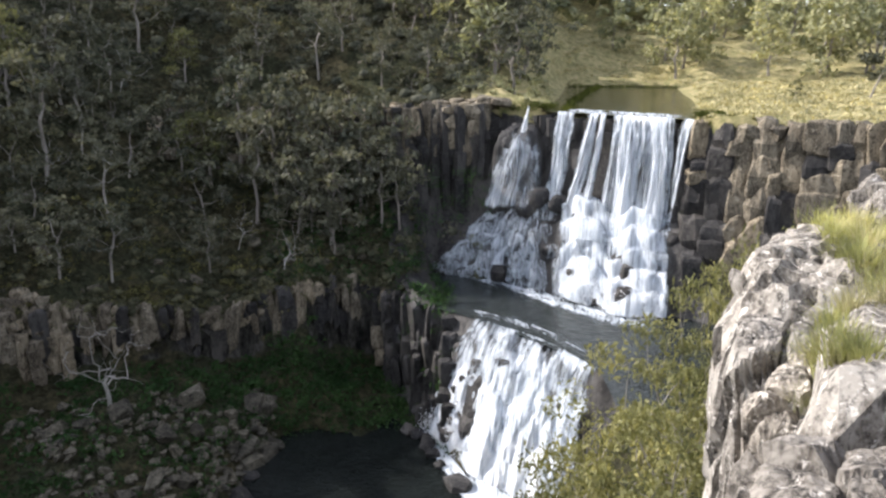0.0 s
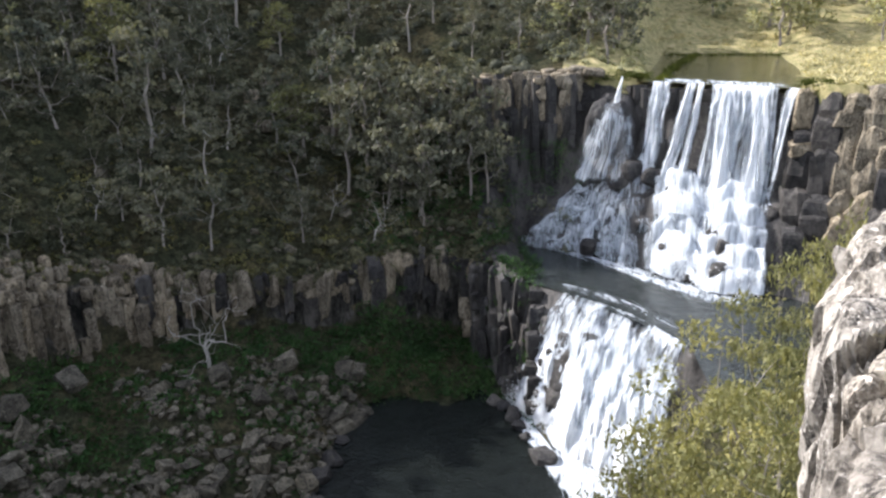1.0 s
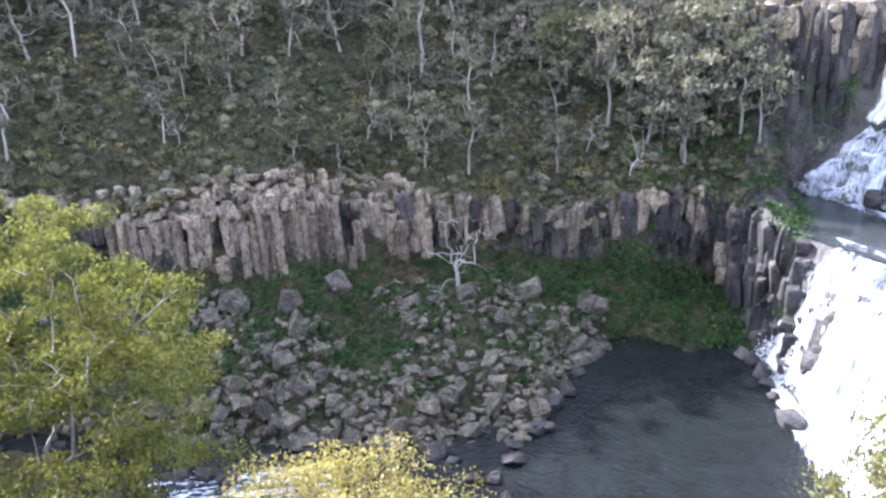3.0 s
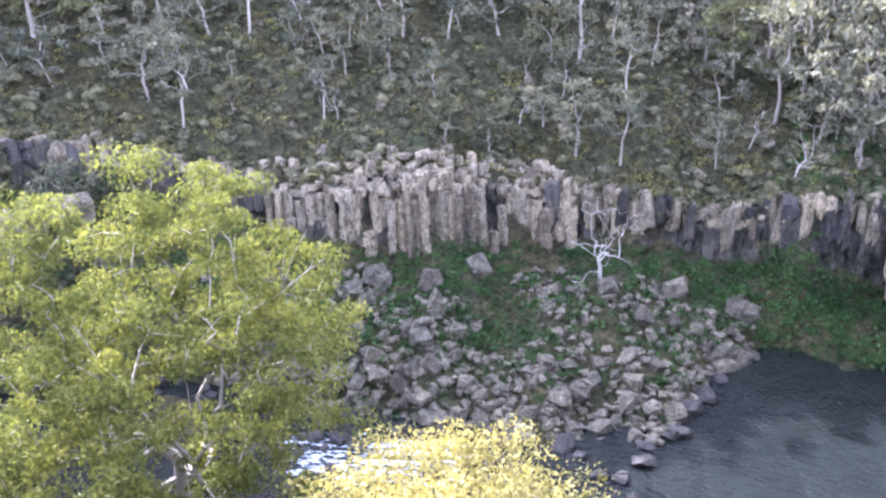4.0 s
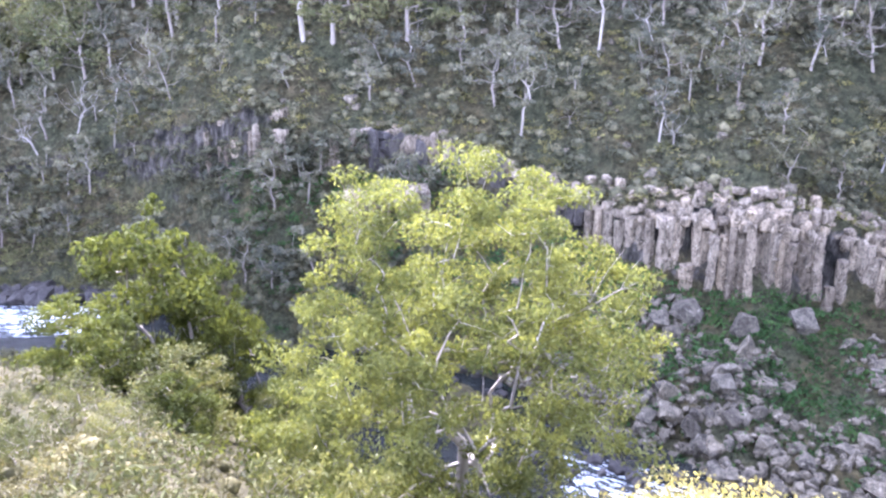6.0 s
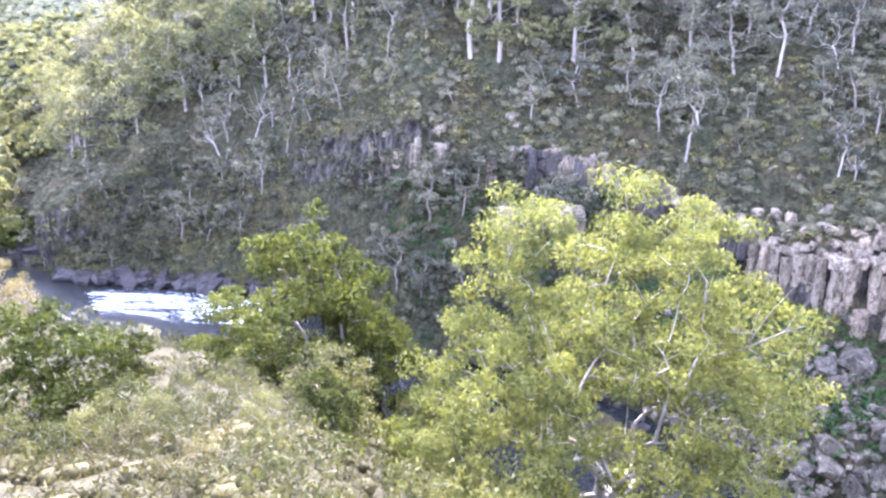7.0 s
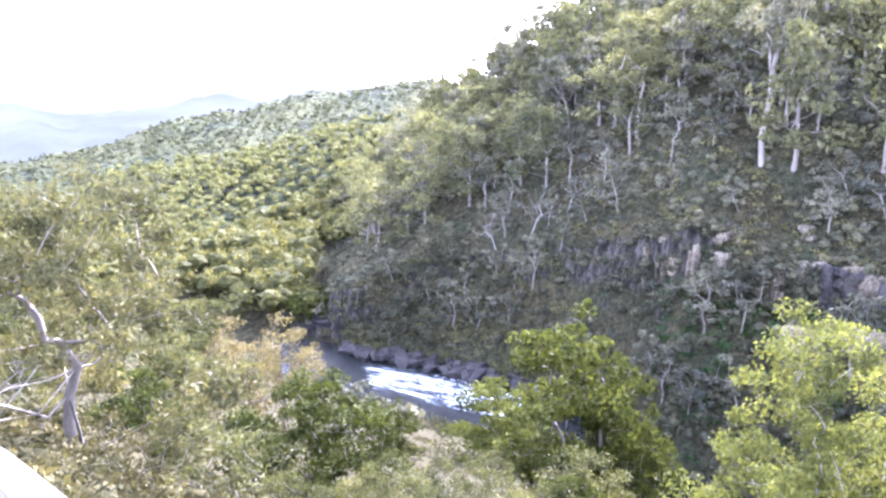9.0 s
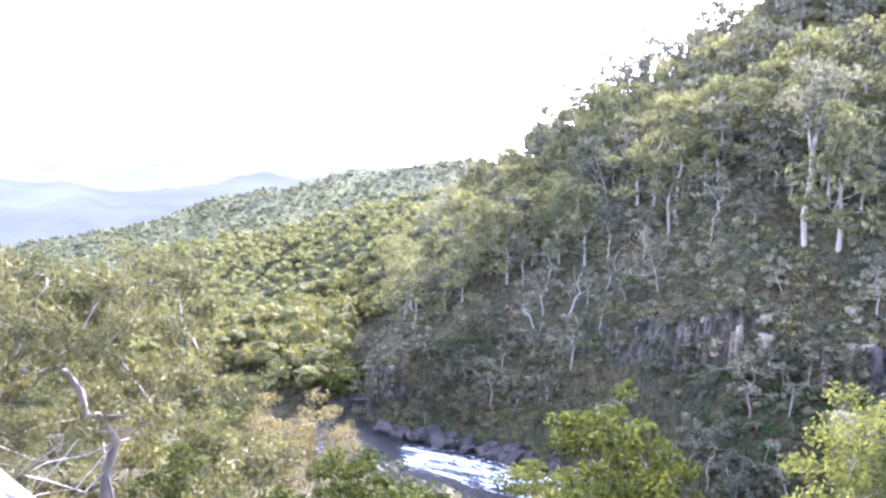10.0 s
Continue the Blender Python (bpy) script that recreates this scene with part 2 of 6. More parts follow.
def foam_material(name, across, along, lo, hi, fade=0.16, ends=0.0, grow=0.0):
    """White water: strands that run down the sheet, with gaps that show the rock behind, thin at its sides."""
    m, t, b, out = material(name)
    fine = noise_node(t, 1.0, 6, 0.7, (across * 2.6, along * 1.3, 1), "UV", 0.35)
    hair = noise_node(t, 1.0, 4, 0.7, (across * 6.5, along * 1.9, 1), "UV", 0.3)
    broad = noise_node(t, 1.0, 4, 0.6, (across * 0.6, along * 0.5, 1), "UV", 0.6)
    dense = math_node(t, "ADD", math_node(t, "ADD", math_node(t, "MULTIPLY", fine, 0.38), math_node(t, "MULTIPLY", hair, 0.2)), math_node(t, "MULTIPLY", broad, 0.42))
    lump = noise_node(t, 1.0, 3, 0.5, (across * 0.16, along * 0.9, 1), "UV", 0.8)
    dense = math_node(t, "ADD", dense, math_node(t, "MULTIPLY", math_node(t, "SUBTRACT", lump, 0.5), 0.35))
    uv = t.nodes.new("ShaderNodeTexCoord")
    xy = t.nodes.new("ShaderNodeSeparateXYZ")
    t.links.new(uv.outputs["UV"], xy.inputs[0])
    if grow:
        dense = math_node(t, "ADD", dense, math_node(t, "MULTIPLY", math_node(t, "SUBTRACT", xy.outputs["Y"], 0.5), grow))
    for axis, width in (("X", fade), ("Y", ends)):
        if width:
            for side in (0, 1):
                d = xy.outputs[axis] if side == 0 else math_node(t, "SUBTRACT", 1.0, xy.outputs[axis])
                dense = math_node(t, "SUBTRACT", dense, math_node(t, "MULTIPLY", math_node(t, "SUBTRACT", 1.0, step(t, d, 0.0, width)), 0.24))
    t.links.new(ramp(t, dense, [(lo, (0.62, 0.7, 0.78)), (min(1, hi + 0.06), (0.95, 0.955, 0.955))]), b.inputs["Base Color"])
    b.inputs["Roughness"].default_value = 0.6
    clear = t.nodes.new("ShaderNodeBsdfTransparent")
    mx = t.nodes.new("ShaderNodeMixShader")
    t.links.new(step(t, dense, lo - 0.05, hi - 0.07), mx.inputs[0])
    t.links.new(clear.outputs[0], mx.inputs[1])
    glow = t.nodes.new("ShaderNodeBsdfTranslucent")      # drops scatter the light on through the sheet
    glow.inputs["Color"].default_value = (0.9, 0.92, 0.93, 1)
    body = t.nodes.new("ShaderNodeMixShader")
    body.inputs[0].default_value = 0.25
    t.links.new(b.outputs[0], body.inputs[1])
    t.links.new(glow.outputs[0], body.inputs[2])
    t.links.new(body.outputs[0], mx.inputs[2])
    t.links.new(mx.outputs[0], out.inputs["Surface"])
    bump(t, b, math_node(t, "ADD", math_node(t, "ADD", fine, broad), hair), 0.7, 0.3)
    return m


def spray_material():
    m, t, b, out = material("spray")
    b.inputs["Base Color"].default_value = (0.9, 0.91, 0.91, 1)
    b.inputs["Roughness"].default_value = 0.7
    tr = t.nodes.new("ShaderNodeBsdfTranslucent")
    tr.inputs["Color"].default_value = (0.85, 0.86, 0.86, 1)
    mx = t.nodes.new("ShaderNodeMixShader")
    mx.inputs[0].default_value = 0.5
    t.links.new(b.outputs[0], mx.inputs[1])
    t.links.new(tr.outputs[0], mx.inputs[2])
    t.links.new(mx.outputs[0], out.inputs["Surface"])
    return m


spray_mat = spray_material()


# ---- the land: lines that run round the viewpoint, each by bearing, distance, height ----
def line(*triples):
    a, r, z = zip(*triples)
    return np.array(a, float), np.array(r, float), np.array(z, float)


rim = line((-75, 12, -1.7), (-60, 9, -1.7), (-45, 5, -1.7), (-32, 1.5, -1.7), (106, 1.5, -1.75), (118, 3.2, -1.75), (125, 3.6, -1.75), (140, 14, -1.9), (180, 20, -2))
scarp = line((-75, 16, -8), (-50, 11, -10), (-30, 5, -11), (70, 5, -11), (82, 6, -7.5), (125, 6, -4.2), (140, 20, -5), (180, 30, -4))
apron = line((-75, 36, -14), (-14, 30, -16), (-8, 24, -21), (60, 24, -23.5), (75, 28, -22), (88, 28, -16), (102, 40, -23), (116, 30, -13), (140, 40, -12), (180, 60, -6))
near_bank = line((-75, 60, -27.4), (-14.5, 58, -27.4), (-12, 56, -31), (-8, 57, -38.8), (5, 41, -39), (20, 38, -39), (45, 43, -39), (62, 52, -39), (74, 64, -39.6), (84, 84, -40.4), (92, 92, -40.9), (100, 106, -41.4), (112, 122, -42), (140, 120, -36), (180, 100, -8))
far_bank = line((-75, 61, -27.6), (-14.5, 60, -27.6), (-12, 58.5, -32), (-8, 60.5, -38.9), (-2, 64, -38.9), (2, 74, -38.8), (11, 74, -38.7), (14, 72, -38.7), (17, 61.5, -38.7), (19, 55, -38.7), (29, 54.5, -38.7), (41, 57.5, -38.8), (50, 62, -38.8), (62, 74, -39), (74, 79, -39.6), (86, 104, -40.4), (98, 119, -41.2), (112, 140, -42), (140, 150, -38), (180, 130, -9))
low_foot = line((-75, 62, -27.6), (-14.5, 61, -27.6), (-12, 59.5, -32), (-8, 62, -38), (-2, 66, -38), (2, 76.5, -36.5), (5, 85, -35.2), (10, 83, -31.8), (16, 82, -32.8), (24, 80, -31.2), (31, 78, -30.7), (38, 74, -30), (47, 76, -28.5), (55, 82, -25.5), (62, 86, -21.5), (74, 93, -23), (84, 112, -27), (92, 125, -31), (99.5, 122, -40.5), (101, 135, -41), (112, 150, -41), (140, 160, -38), (180, 140, -9))
low_rim = line((-75, 63, -27.6), (-14.5, 62.5, -27.5), (-12, 62.5, -27), (-7.6, 69, -27), (-2.4, 74.2, -27), (2, 80, -26.3), (5, 86.5, -26.3), (10, 84.5, -25.2), (16, 83.5, -27.3), (24, 81.5, -25.5), (31, 79.5, -23.5), (38, 75.5, -20.8), (47, 77.5, -22), (55, 84, -20), (62, 88, -18), (68, 92, -17.5), (74, 95, -15.2), (84, 115, -22), (92, 128, -27), (99.5, 124.5, -31), (101, 139, -40), (112, 155, -39), (140, 170, -36), (180, 150, -9))
top_foot = line((-75, 76, -20), (-30, 77, -21), (-19, 77, -27.4), (-13.4, 77.5, -27.4), (-5.8, 85.5, -27.4), (0.6, 91.5, -27), (3, 93, -17), (10, 102, -16.5), (16, 104, -14), (24, 100, -12.5), (31, 102, -9), (47, 100, -7), (62, 106, -5), (74, 112, -3), (84, 130, -13), (92, 145, -20), (100, 160, -34), (112, 180, -38), (140, 190, -34), (180, 170, -8))
ledge = line((-75, 78.5, -13), (-30, 78.8, -14), (-19, 81.5, -17), (-17, 83.6, -17), (-12, 86.8, -16.5), (-8, 90, -15.5), (-4, 92.5, -18), (0.6, 94.5, -19), (3, 95.5, -12.2), (10, 104, -13), (16, 108, -11.7), (24, 107, -8), (31, 109, -4.5), (47, 107, -2.5), (62, 113, 0), (74, 119, 1), (84, 139, -8), (92, 158, -18), (100, 175, -36), (112, 195, -41), (140, 210, -34), (180, 185, -8))
top_rim = line((-75, 80, -6.5), (-30, 80, -7), (-19, 82.5, -7.6), (-17.2, 85, -8), (-12, 88.5, -8), (-7.9, 92, -8), (-4, 94.5, -6.4), (2.6, 98, -7.4), (10, 106, -9.8), (16, 112, -9.5), (24, 114, -4), (31, 116, 0), (47, 114, 2), (62, 120, 4.5), (74, 127, 5), (84, 148, -3), (92, 172, -16), (100, 190, -38), (112, 210, -44), (140, 230, -34), (180, 200, -8))
terrace = line((-75, 150, -6), (-30, 150, -6.3), (-18, 150, -6.5), (-15, 152, -8), (-9, 150, -8), (-6, 125, -4), (0, 130, 3), (10, 140, 10), (24, 145, 17), (47, 145, 21), (62, 146, 19), (74, 148, 15), (82, 163, 7), (87, 172, -1), (92, 190, -14), (100, 210, -38), (112, 230, -48), (140, 260, -34), (180, 250, -7))
# crest from 24 to 70 is out of view, raised to shade the slope
ridge = line((-75, 300, 10), (-30, 300, 9), (-17, 240, 9), (-8, 215, 12), (0, 190, 16), (10, 185, 30), (24, 185, 48), (47, 185, 52), (62, 175, 46), (70, 166, 34), (76, 170, 25), (82, 178, 15), (87, 190, 8), (91.5, 205, -8), (95, 225, -19), (102, 232, -36), (109, 236, -47), (125, 250, -50), (180, 300, -6))
hollow = line((-75, 420, 2), (60, 320, 12), (82, 300, 0), (91, 320, -26), (97, 350, -64), (104, 350, -80), (125, 360, -80), (180, 400, -6))
forest_ridge = line((-75, 560, 4), (70, 480, 4), (90, 500, -10), (98, 520, -20), (103.4, 520, -36), (114.3, 520, -54), (118, 520, -72), (125, 540, -82), (180, 600, -6))
basin = line((-75, 800, 0), (88, 800, -20), (98, 820, -80), (125, 820, -125), (180, 900, -6))
long_ridge = line((-75, 1250, 10), (90, 1250, 12), (96.5, 1300, 12), (99, 1300, 0), (102.8, 1300, -10), (110, 1300, -44), (117, 1280, -94), (125, 1250, -110), (180, 1300, -6))
far_basin = line((-75, 2200, -10), (84, 2200, -30), (92, 2200, -220), (125, 2200, -240), (180, 2200, -10))
horizon = line((-75, 4600, 30), (84, 4600, 0), (92, 4600, -260), (130, 4600, -260), (180, 4600, 20))
LINES = (rim, scarp, apron, near_bank, far_bank, low_foot, low_rim, top_foot, ledge, top_rim, terrace, ridge, hollow, forest_ridge, basin, long_ridge, far_basin, horizon)
STEPS = (3, 8, 8, 7, 6, 10, 6, 8, 6, 6, 9, 10, 6, 8, 6, 6, 6, 10)


def at_line(l, az):
    return float(np.interp(az, l[0], l[1])), float(np.interp(az, l[0], l[2]))


def profile(az):
    """Distances and heights of the land along one bearing."""
    rs, zs = [0.0], [-1.7]
    wrapped = (az + 75) % 360 - 75
    for a, r, z in LINES:
        if wrapped > 180:                     # the plateau behind, back to the first bearing
            f = (wrapped - 180) / 105
            rv, zv = r[-1] + (r[0] - r[-1]) * f, z[-1] + (z[0] - z[-1]) * f
        else:
            rv, zv = np.interp(wrapped, a, r), np.interp(wrapped, a, z)
        rs.append(max(float(rv), rs[-1] + 0.05))
        zs.append(float(zv))
    return rs, zs


def mesh_of(name, verts, faces, mat, smooth=True, uv=None):
    me = bpy.data.meshes.new(name)
    verts = np.asarray(verts, np.float32)
    faces = np.asarray(faces, np.int32)
    k = faces.shape[1]
    me.vertices.add(len(verts))
    me.vertices.foreach_set("co", verts.ravel())
    me.loops.add(faces.size)
    me.loops.foreach_set("vertex_index", faces.ravel())
    me.polygons.add(len(faces))
    me.polygons.foreach_set("loop_start", np.arange(0, faces.size, k, dtype=np.int32))
    me.polygons.foreach_set("use_smooth", np.full(len(faces), smooth))
    if uv is not None:
        layer = me.uv_layers.new(name="UVMap")
        layer.data.foreach_set("uv", np.asarray(uv, np.float32)[faces.ravel()].ravel())
    me.materials.append(mat)
    me.update(calc_edges=True)
    me.validate()
    return me


def part(name, me, parent, label=""):
    ob = new(name, me)
    ob.parent = parent
    return tagged(ob, label)


def grid_faces(nu, nv, wrap=False):
    i, j = np.meshgrid(np.arange(nu if wrap else nu - 1), np.arange(nv - 1), indexing="ij")
    a = i * nv + j
    b = ((i + 1) % nu) * nv + j
    return np.stack([a, b, b + 1, a + 1], -1).reshape(-1, 4)


def rough3(v, scale, octaves=4):
    return noise.fractal(Vector(v) * scale, 1.0, 2.0, octaves)


def build_ground():
    bearings = [b for b in np.arange(-75, -40, 5)] + [b for b in np.arange(-40, 130, 0.5)] + [b for b in np.arange(130, 285, 5)]
    verts = []
    cuts = sum(STEPS) + 1
    for az in bearings:
        rs, zs = profile(az)
        pts = [(0.02, zs[0])]
        for i, n in enumerate(STEPS):
            for k in range(1, n + 1):
                f = k / n
                pts.append((rs[i] + (rs[i + 1] - rs[i]) * f, zs[i] + (zs[i + 1] - zs[i]) * f))
        for r, z in pts:
            p = spot(az, r, z)
            wet = 86 < r < 152 and -17.6 < az < -7.5 or r > 3000
            amp = min(1.5, max(0.0, (r - 4) * 0.03)) + (r > 260) * min(10.0, (r - 260) * 0.015)
            if not wet and amp:
                n = rough3(p, 0.16 if r < 260 else 0.012)
                n2 = rough3(p + Vector((50, 9, 3)), 0.16 if r < 260 else 0.02)
                p += spot(az, n2 * amp * 0.8, 0) if r < 260 else Vector((0, 0, 0))
                p.z += n * amp * (0.7 if r < 260 else 1.0)
            elif r > 3000:
                p.z += 14 * rough3(p, 0.0016) + 5 * rough3(p, 0.006)
            verts.append(p)
    me = mesh_of("ground", verts, grid_faces(len(bearings), cuts, True), ground_mat)
    me.materials.append(forest_floor)
    me.materials.append(meadow_ground)
    me.materials.append(wet_basalt)
    me.materials.append(bank_ground)

    def cover(c):
        az, r = math.degrees(math.atan2(-c.x, c.y)), math.hypot(c.x, c.y)
        upstream = -60 < az < -2 and c.z > -9.5 and r > 80
        falls_rock = -19.5 < az < 4 and 58 < r < 97 and -37 < c.z < -8.5
        near_side = 20 < az < 128 and 1.5 < r < at_line(near_bank, az)[0] + 1
        return 4 if near_side else 3 if falls_rock else 2 if upstream else (1 if r > 240 else 0)

    far = np.array([cover(p.center) for p in me.polygons], np.int32)
    me.polygons.foreach_set("material_index", far)
    return tagged(new("ground", me), "rocky gorge ground with grass and leaf litter", "ground", kind="structure")


ground = build_ground()
surface = BVHTree.FromPolygons([v.co.copy() for v in ground.data.vertices], [tuple(p.vertices) for p in ground.data.polygons])


def height(az, r):
    hit = surface.ray_cast(spot(az, r, 300), Vector((0, 0, -1)))[0]
    return hit.z if hit else -2.0


def on_ground(az, r, sink=0.15):
    return spot(az, r, height(az, r) - sink)


# ---- water ----
def sheet(name, mat, rows, label, category="water", sub=None, wave=0.0, kind="structure"):
    """A surface from rows of places; a row runs along the flow."""
    nu, nv = len(rows), len(rows[0])
    verts = [p for row in rows for p in row]
    uv = [(i / (nu - 1), j / (nv - 1)) for i in range(nu) for j in range(nv)]
    return tagged(new(name, mesh_of(name, verts, grid_faces(nu, nv), mat, True, uv)), label, category, kind=kind)


def between(line_a, line_b, azs, z_of, n=10, over=0.0):
    rows = []
    for az in azs:
        ra, rb = np.interp(az, line_a[0], line_a[1]) - over, np.interp(az, line_b[0], line_b[1]) + over
        rows.append([spot(az, ra + (rb - ra) * k / (n - 1), z_of(az)) for k in range(n)])
    return rows


def river_z(az):
    return float(np.interp(az, (-20, 22, 36, 50, 74, 86, 100, 125), (-38.2, -38.2, -38.35, -38.4, -39, -39.8, -40.5, -41.2)))


sheet("river", pool_water, between(near_bank, far_bank, np.arange(-11, 105, 1.0), river_z, 12, 2.5), "dark rippled river water in the gorge pool")
sheet("middle_pool", shallow_water, [[spot(az, r, -26.35) for r in np.linspace(np.interp(az, (-40, -14, -12, -2.4, 2), (52, 54, 62.6, 74.3, 79)), 95, 8)] for az in np.arange(-40, 2.6, 1.0)], "shallow grey green pool between two falls")
sheet("upper_river", calm_water, [[spot(az + (-12.9 - az) * 0.3 * f, r0 + (168 - r0) * f, -7.45) for f in np.linspace(0, 1, 14)] for az, r0 in [(a, float(np.interp(a, (-18, -7), (84.6, 92.2)))) for a in np.arange(-17.8, -6.9, 0.4)]], "calm brown green river above the falls")


# ---- rock: columns, blocks, boulders ----
def boulder_mesh(name, mat, seed, boxy=0.62, n=22):
    """An angular boulder about one metre across, with many broken faces."""
    rng = random.Random(seed)
    bm = bmesh.new()
    for _ in range(n):
        d = Vector([rng.gauss(0, 1) for _ in range(3)]).normalized()
        p = Vector([math.copysign(abs(c) ** boxy, c) for c in d]) * 0.56 * rng.uniform(0.86, 1.05)
        bm.verts.new(p)
    bmesh.ops.convex_hull(bm, input=bm.verts)
    bmesh.ops.delete(bm, geom=[v for v in bm.verts if not v.link_faces], context="VERTS")
    me = bpy.data.meshes.new(name)
    bm.to_mesh(me)
    bm.free()
    me.materials.append(mat)
    return me


def rock_mesh(name, mat, seed, boxy=0.5, n=6, planes=9, rough=0.07):
    """A weathered block about one metre across: rounded corners, broken flats, pitted faces."""
    rs = random.Random(seed)
    cuts = [(Vector([rs.gauss(0, 1) for _ in range(3)]).normalized(), rs.uniform(0.42, 0.62)) for _ in range(planes)]
    off = Vector((seed * 1.37, seed * 0.71, seed * 2.13))
    index, V, F = {}, [], []

    def vert(c):
        key = tuple(round(x, 4) for x in c)
        if key not in index:
            d = Vector(c).normalized()
            p = Vector([math.copysign(abs(x) ** boxy, x) for x in d]) * 0.52
            for nrm, h in cuts:
                over = p.dot(nrm) - h
                if over > 0:
                    p -= nrm * over
            p *= 1 + rough * noise.fractal(p * 2.2 + off, 0.8, 2, 4)
            index[key] = len(V)
            V.append(p)
        return index[key]

    for axis in range(3):
        for side in (-1, 1):
            for i in range(n):
                for j in range(n):
                    q = []
                    for a, b in ((0, 0), (1, 0), (1, 1), (0, 1)):
                        c = [0, 0, 0]
                        c[axis] = side
                        c[(axis + 1) % 3] = (i + a) / n * 2 - 1
                        c[(axis + 2) % 3] = (j + b) / n * 2 - 1
                        q.append(vert(c))
                    F.append(tuple(q if side > 0 else q[::-1]))
    return mesh_of(name, V, F, mat, smooth=False)


def column_mesh(name, mat, seed):
    """One basalt column of unit height: stacked, slightly slipped six-sided drums."""
    rng = random.Random(seed)
    verts, faces = [], []
    cuts = sorted([0.0, 1.0] + [rng.uniform(0.08, 0.94) for _ in range(6)])
    turn = rng.uniform(0, 1)
    base = [rng.uniform(0.8, 1.15) for _ in range(6)]
    for z0, z1 in zip(cuts, cuts[1:]):
        dx, dy, g = rng.uniform(-0.16, 0.16), rng.uniform(-0.16, 0.16), rng.uniform(0.8, 1.1)
        o = len(verts)
        for z, k in ((z0, 0.97), (z1, 1.0)):
            for i in range(6):
                a = turn + i * math.pi / 3
                lift = rng.uniform(-0.03, 0.04) if z == 1.0 else 0
                j = base[i] * g * k * rng.uniform(0.88, 1.08)
                verts.append((math.cos(a) * j + dx, math.sin(a) * j + dy, z + lift))
        verts.append((dx, dy, z1 + 0.012))
        for i in range(6):
            j = (i + 1) % 6
            faces.append((o + i, o + j, o + 6 + j))
            faces.append((o + i, o + 6 + j, o + 6 + i))
            faces.append((o + 6 + i, o + 6 + j, o + 12))
    return mesh_of(name, verts, faces, mat, smooth=False)


rng = random.Random(11)
COLUMNS = [column_mesh("column", basalt, 40 + i) for i in range(9)]
# wet beside the falls; in the side gully their black stands for shade
WET_SHADE_COLUMNS = [column_mesh("column", wet_basalt, 60 + i) for i in range(5)]
BLOCKS = [rock_mesh("block", basalt, 80 + i, 0.5, 5) for i in range(8)]
WALL_BLOCKS = [rock_mesh("block", basalt, 180 + i, 0.24, 6, 9, 0.22) for i in range(12)]
# wet beside the falls; under overhangs the black paints their shade
WET_SHADE_WALL = [rock_mesh("block", wet_basalt, 200 + i, 0.24, 6, 9, 0.22) for i in range(6)]
WET_BLOCKS = [rock_mesh("block", wet_basalt, 100 + i, 0.6, 6) for i in range(9)]
BOULDERS = [boulder_mesh("boulder", talus_rock, 120 + i, 0.45, 17) for i in range(16)]
WET_BOULDERS = [boulder_mesh("boulder", wet_basalt, 140 + i, 0.7) for i in range(8)]


def cliff(name, label):
    return tagged(new(name), label, "cliff", kind="structure")


def stand(me, name, parent, p, size, turn=(0, 0, 0)):
    ob = new(name, me)
    ob.parent = parent
    ob.matrix_basis = Matrix.LocRotScale(p, Euler([radians(a) for a in turn]), Vector(size))
    return ob


def column_wall(parent, az0, az1, foot, top, meshes, width, rows, depth, uneven, gaps=0.0):
    """Columns side by side along a cliff, in rows one behind the other."""
    for row in range(rows):
        az = az0 + row * 0.4
        while az < az1:
            (rf, zf), (rt, zt) = at_line(foot, az), at_line(top, az)
            w = width * rng.uniform(0.65, 1.35)
            full = zt - zf
            if noise.noise(Vector((az * 0.4, row * 3.0, 7.7))) < gaps - 0.7:
                az += math.degrees(w * 1.02 / rt)
                continue
            fall = rng.random()
            z1 = zt + rng.uniform(-0.2, 0.5) - (0 if row else full * (0.5 * fall * uneven + (0.35 if fall > 0.82 else 0)))
            z0 = zf - 0.8 + (rng.uniform(0, 0.35) * full if rng.random() < 0.3 * uneven else 0)
            r = (rf + rt) / 2 - 0.4 + row * depth + rng.uniform(-0.5, 0.5) * width
            stand(rng.choice(meshes), "column", parent, spot(az, r, z0), (w * 0.63, w * 0.63, max(1.0, z1 - z0)),
                  (rng.uniform(-2.5, 2.5), rng.uniform(-2.5, 2.5), rng.uniform(0, 360)))
            az += math.degrees(w * 0.98 / r)


lower_cliff = cliff("cliff_west", "pale grey basalt column cliff with lichen above the talus")
shoulder = (low_rim[0], low_rim[1], low_rim[2] - 1.6)
column_wall(lower_cliff, 27, 50, low_foot, shoulder, COLUMNS, 1.15, 2, 0.9, 0.65)
column_wall(lower_cliff, 68.5, 77.5, low_foot, shoulder, COLUMNS, 1.0, 1, 0.8, 1.2, 0.42)
for k in range(34):                          # black columns added as back wall: the side gully's shade beyond the river bluff
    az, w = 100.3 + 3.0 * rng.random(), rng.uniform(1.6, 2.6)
    stand(rng.choice(WET_SHADE_COLUMNS), "column", lower_cliff, spot(az, 131 + rng.uniform(-1, 1) + 3 * (az - 100.3), -43), (w, w, rng.uniform(3.0, 5.0)), (0, 0, rng.uniform(0, 360)))
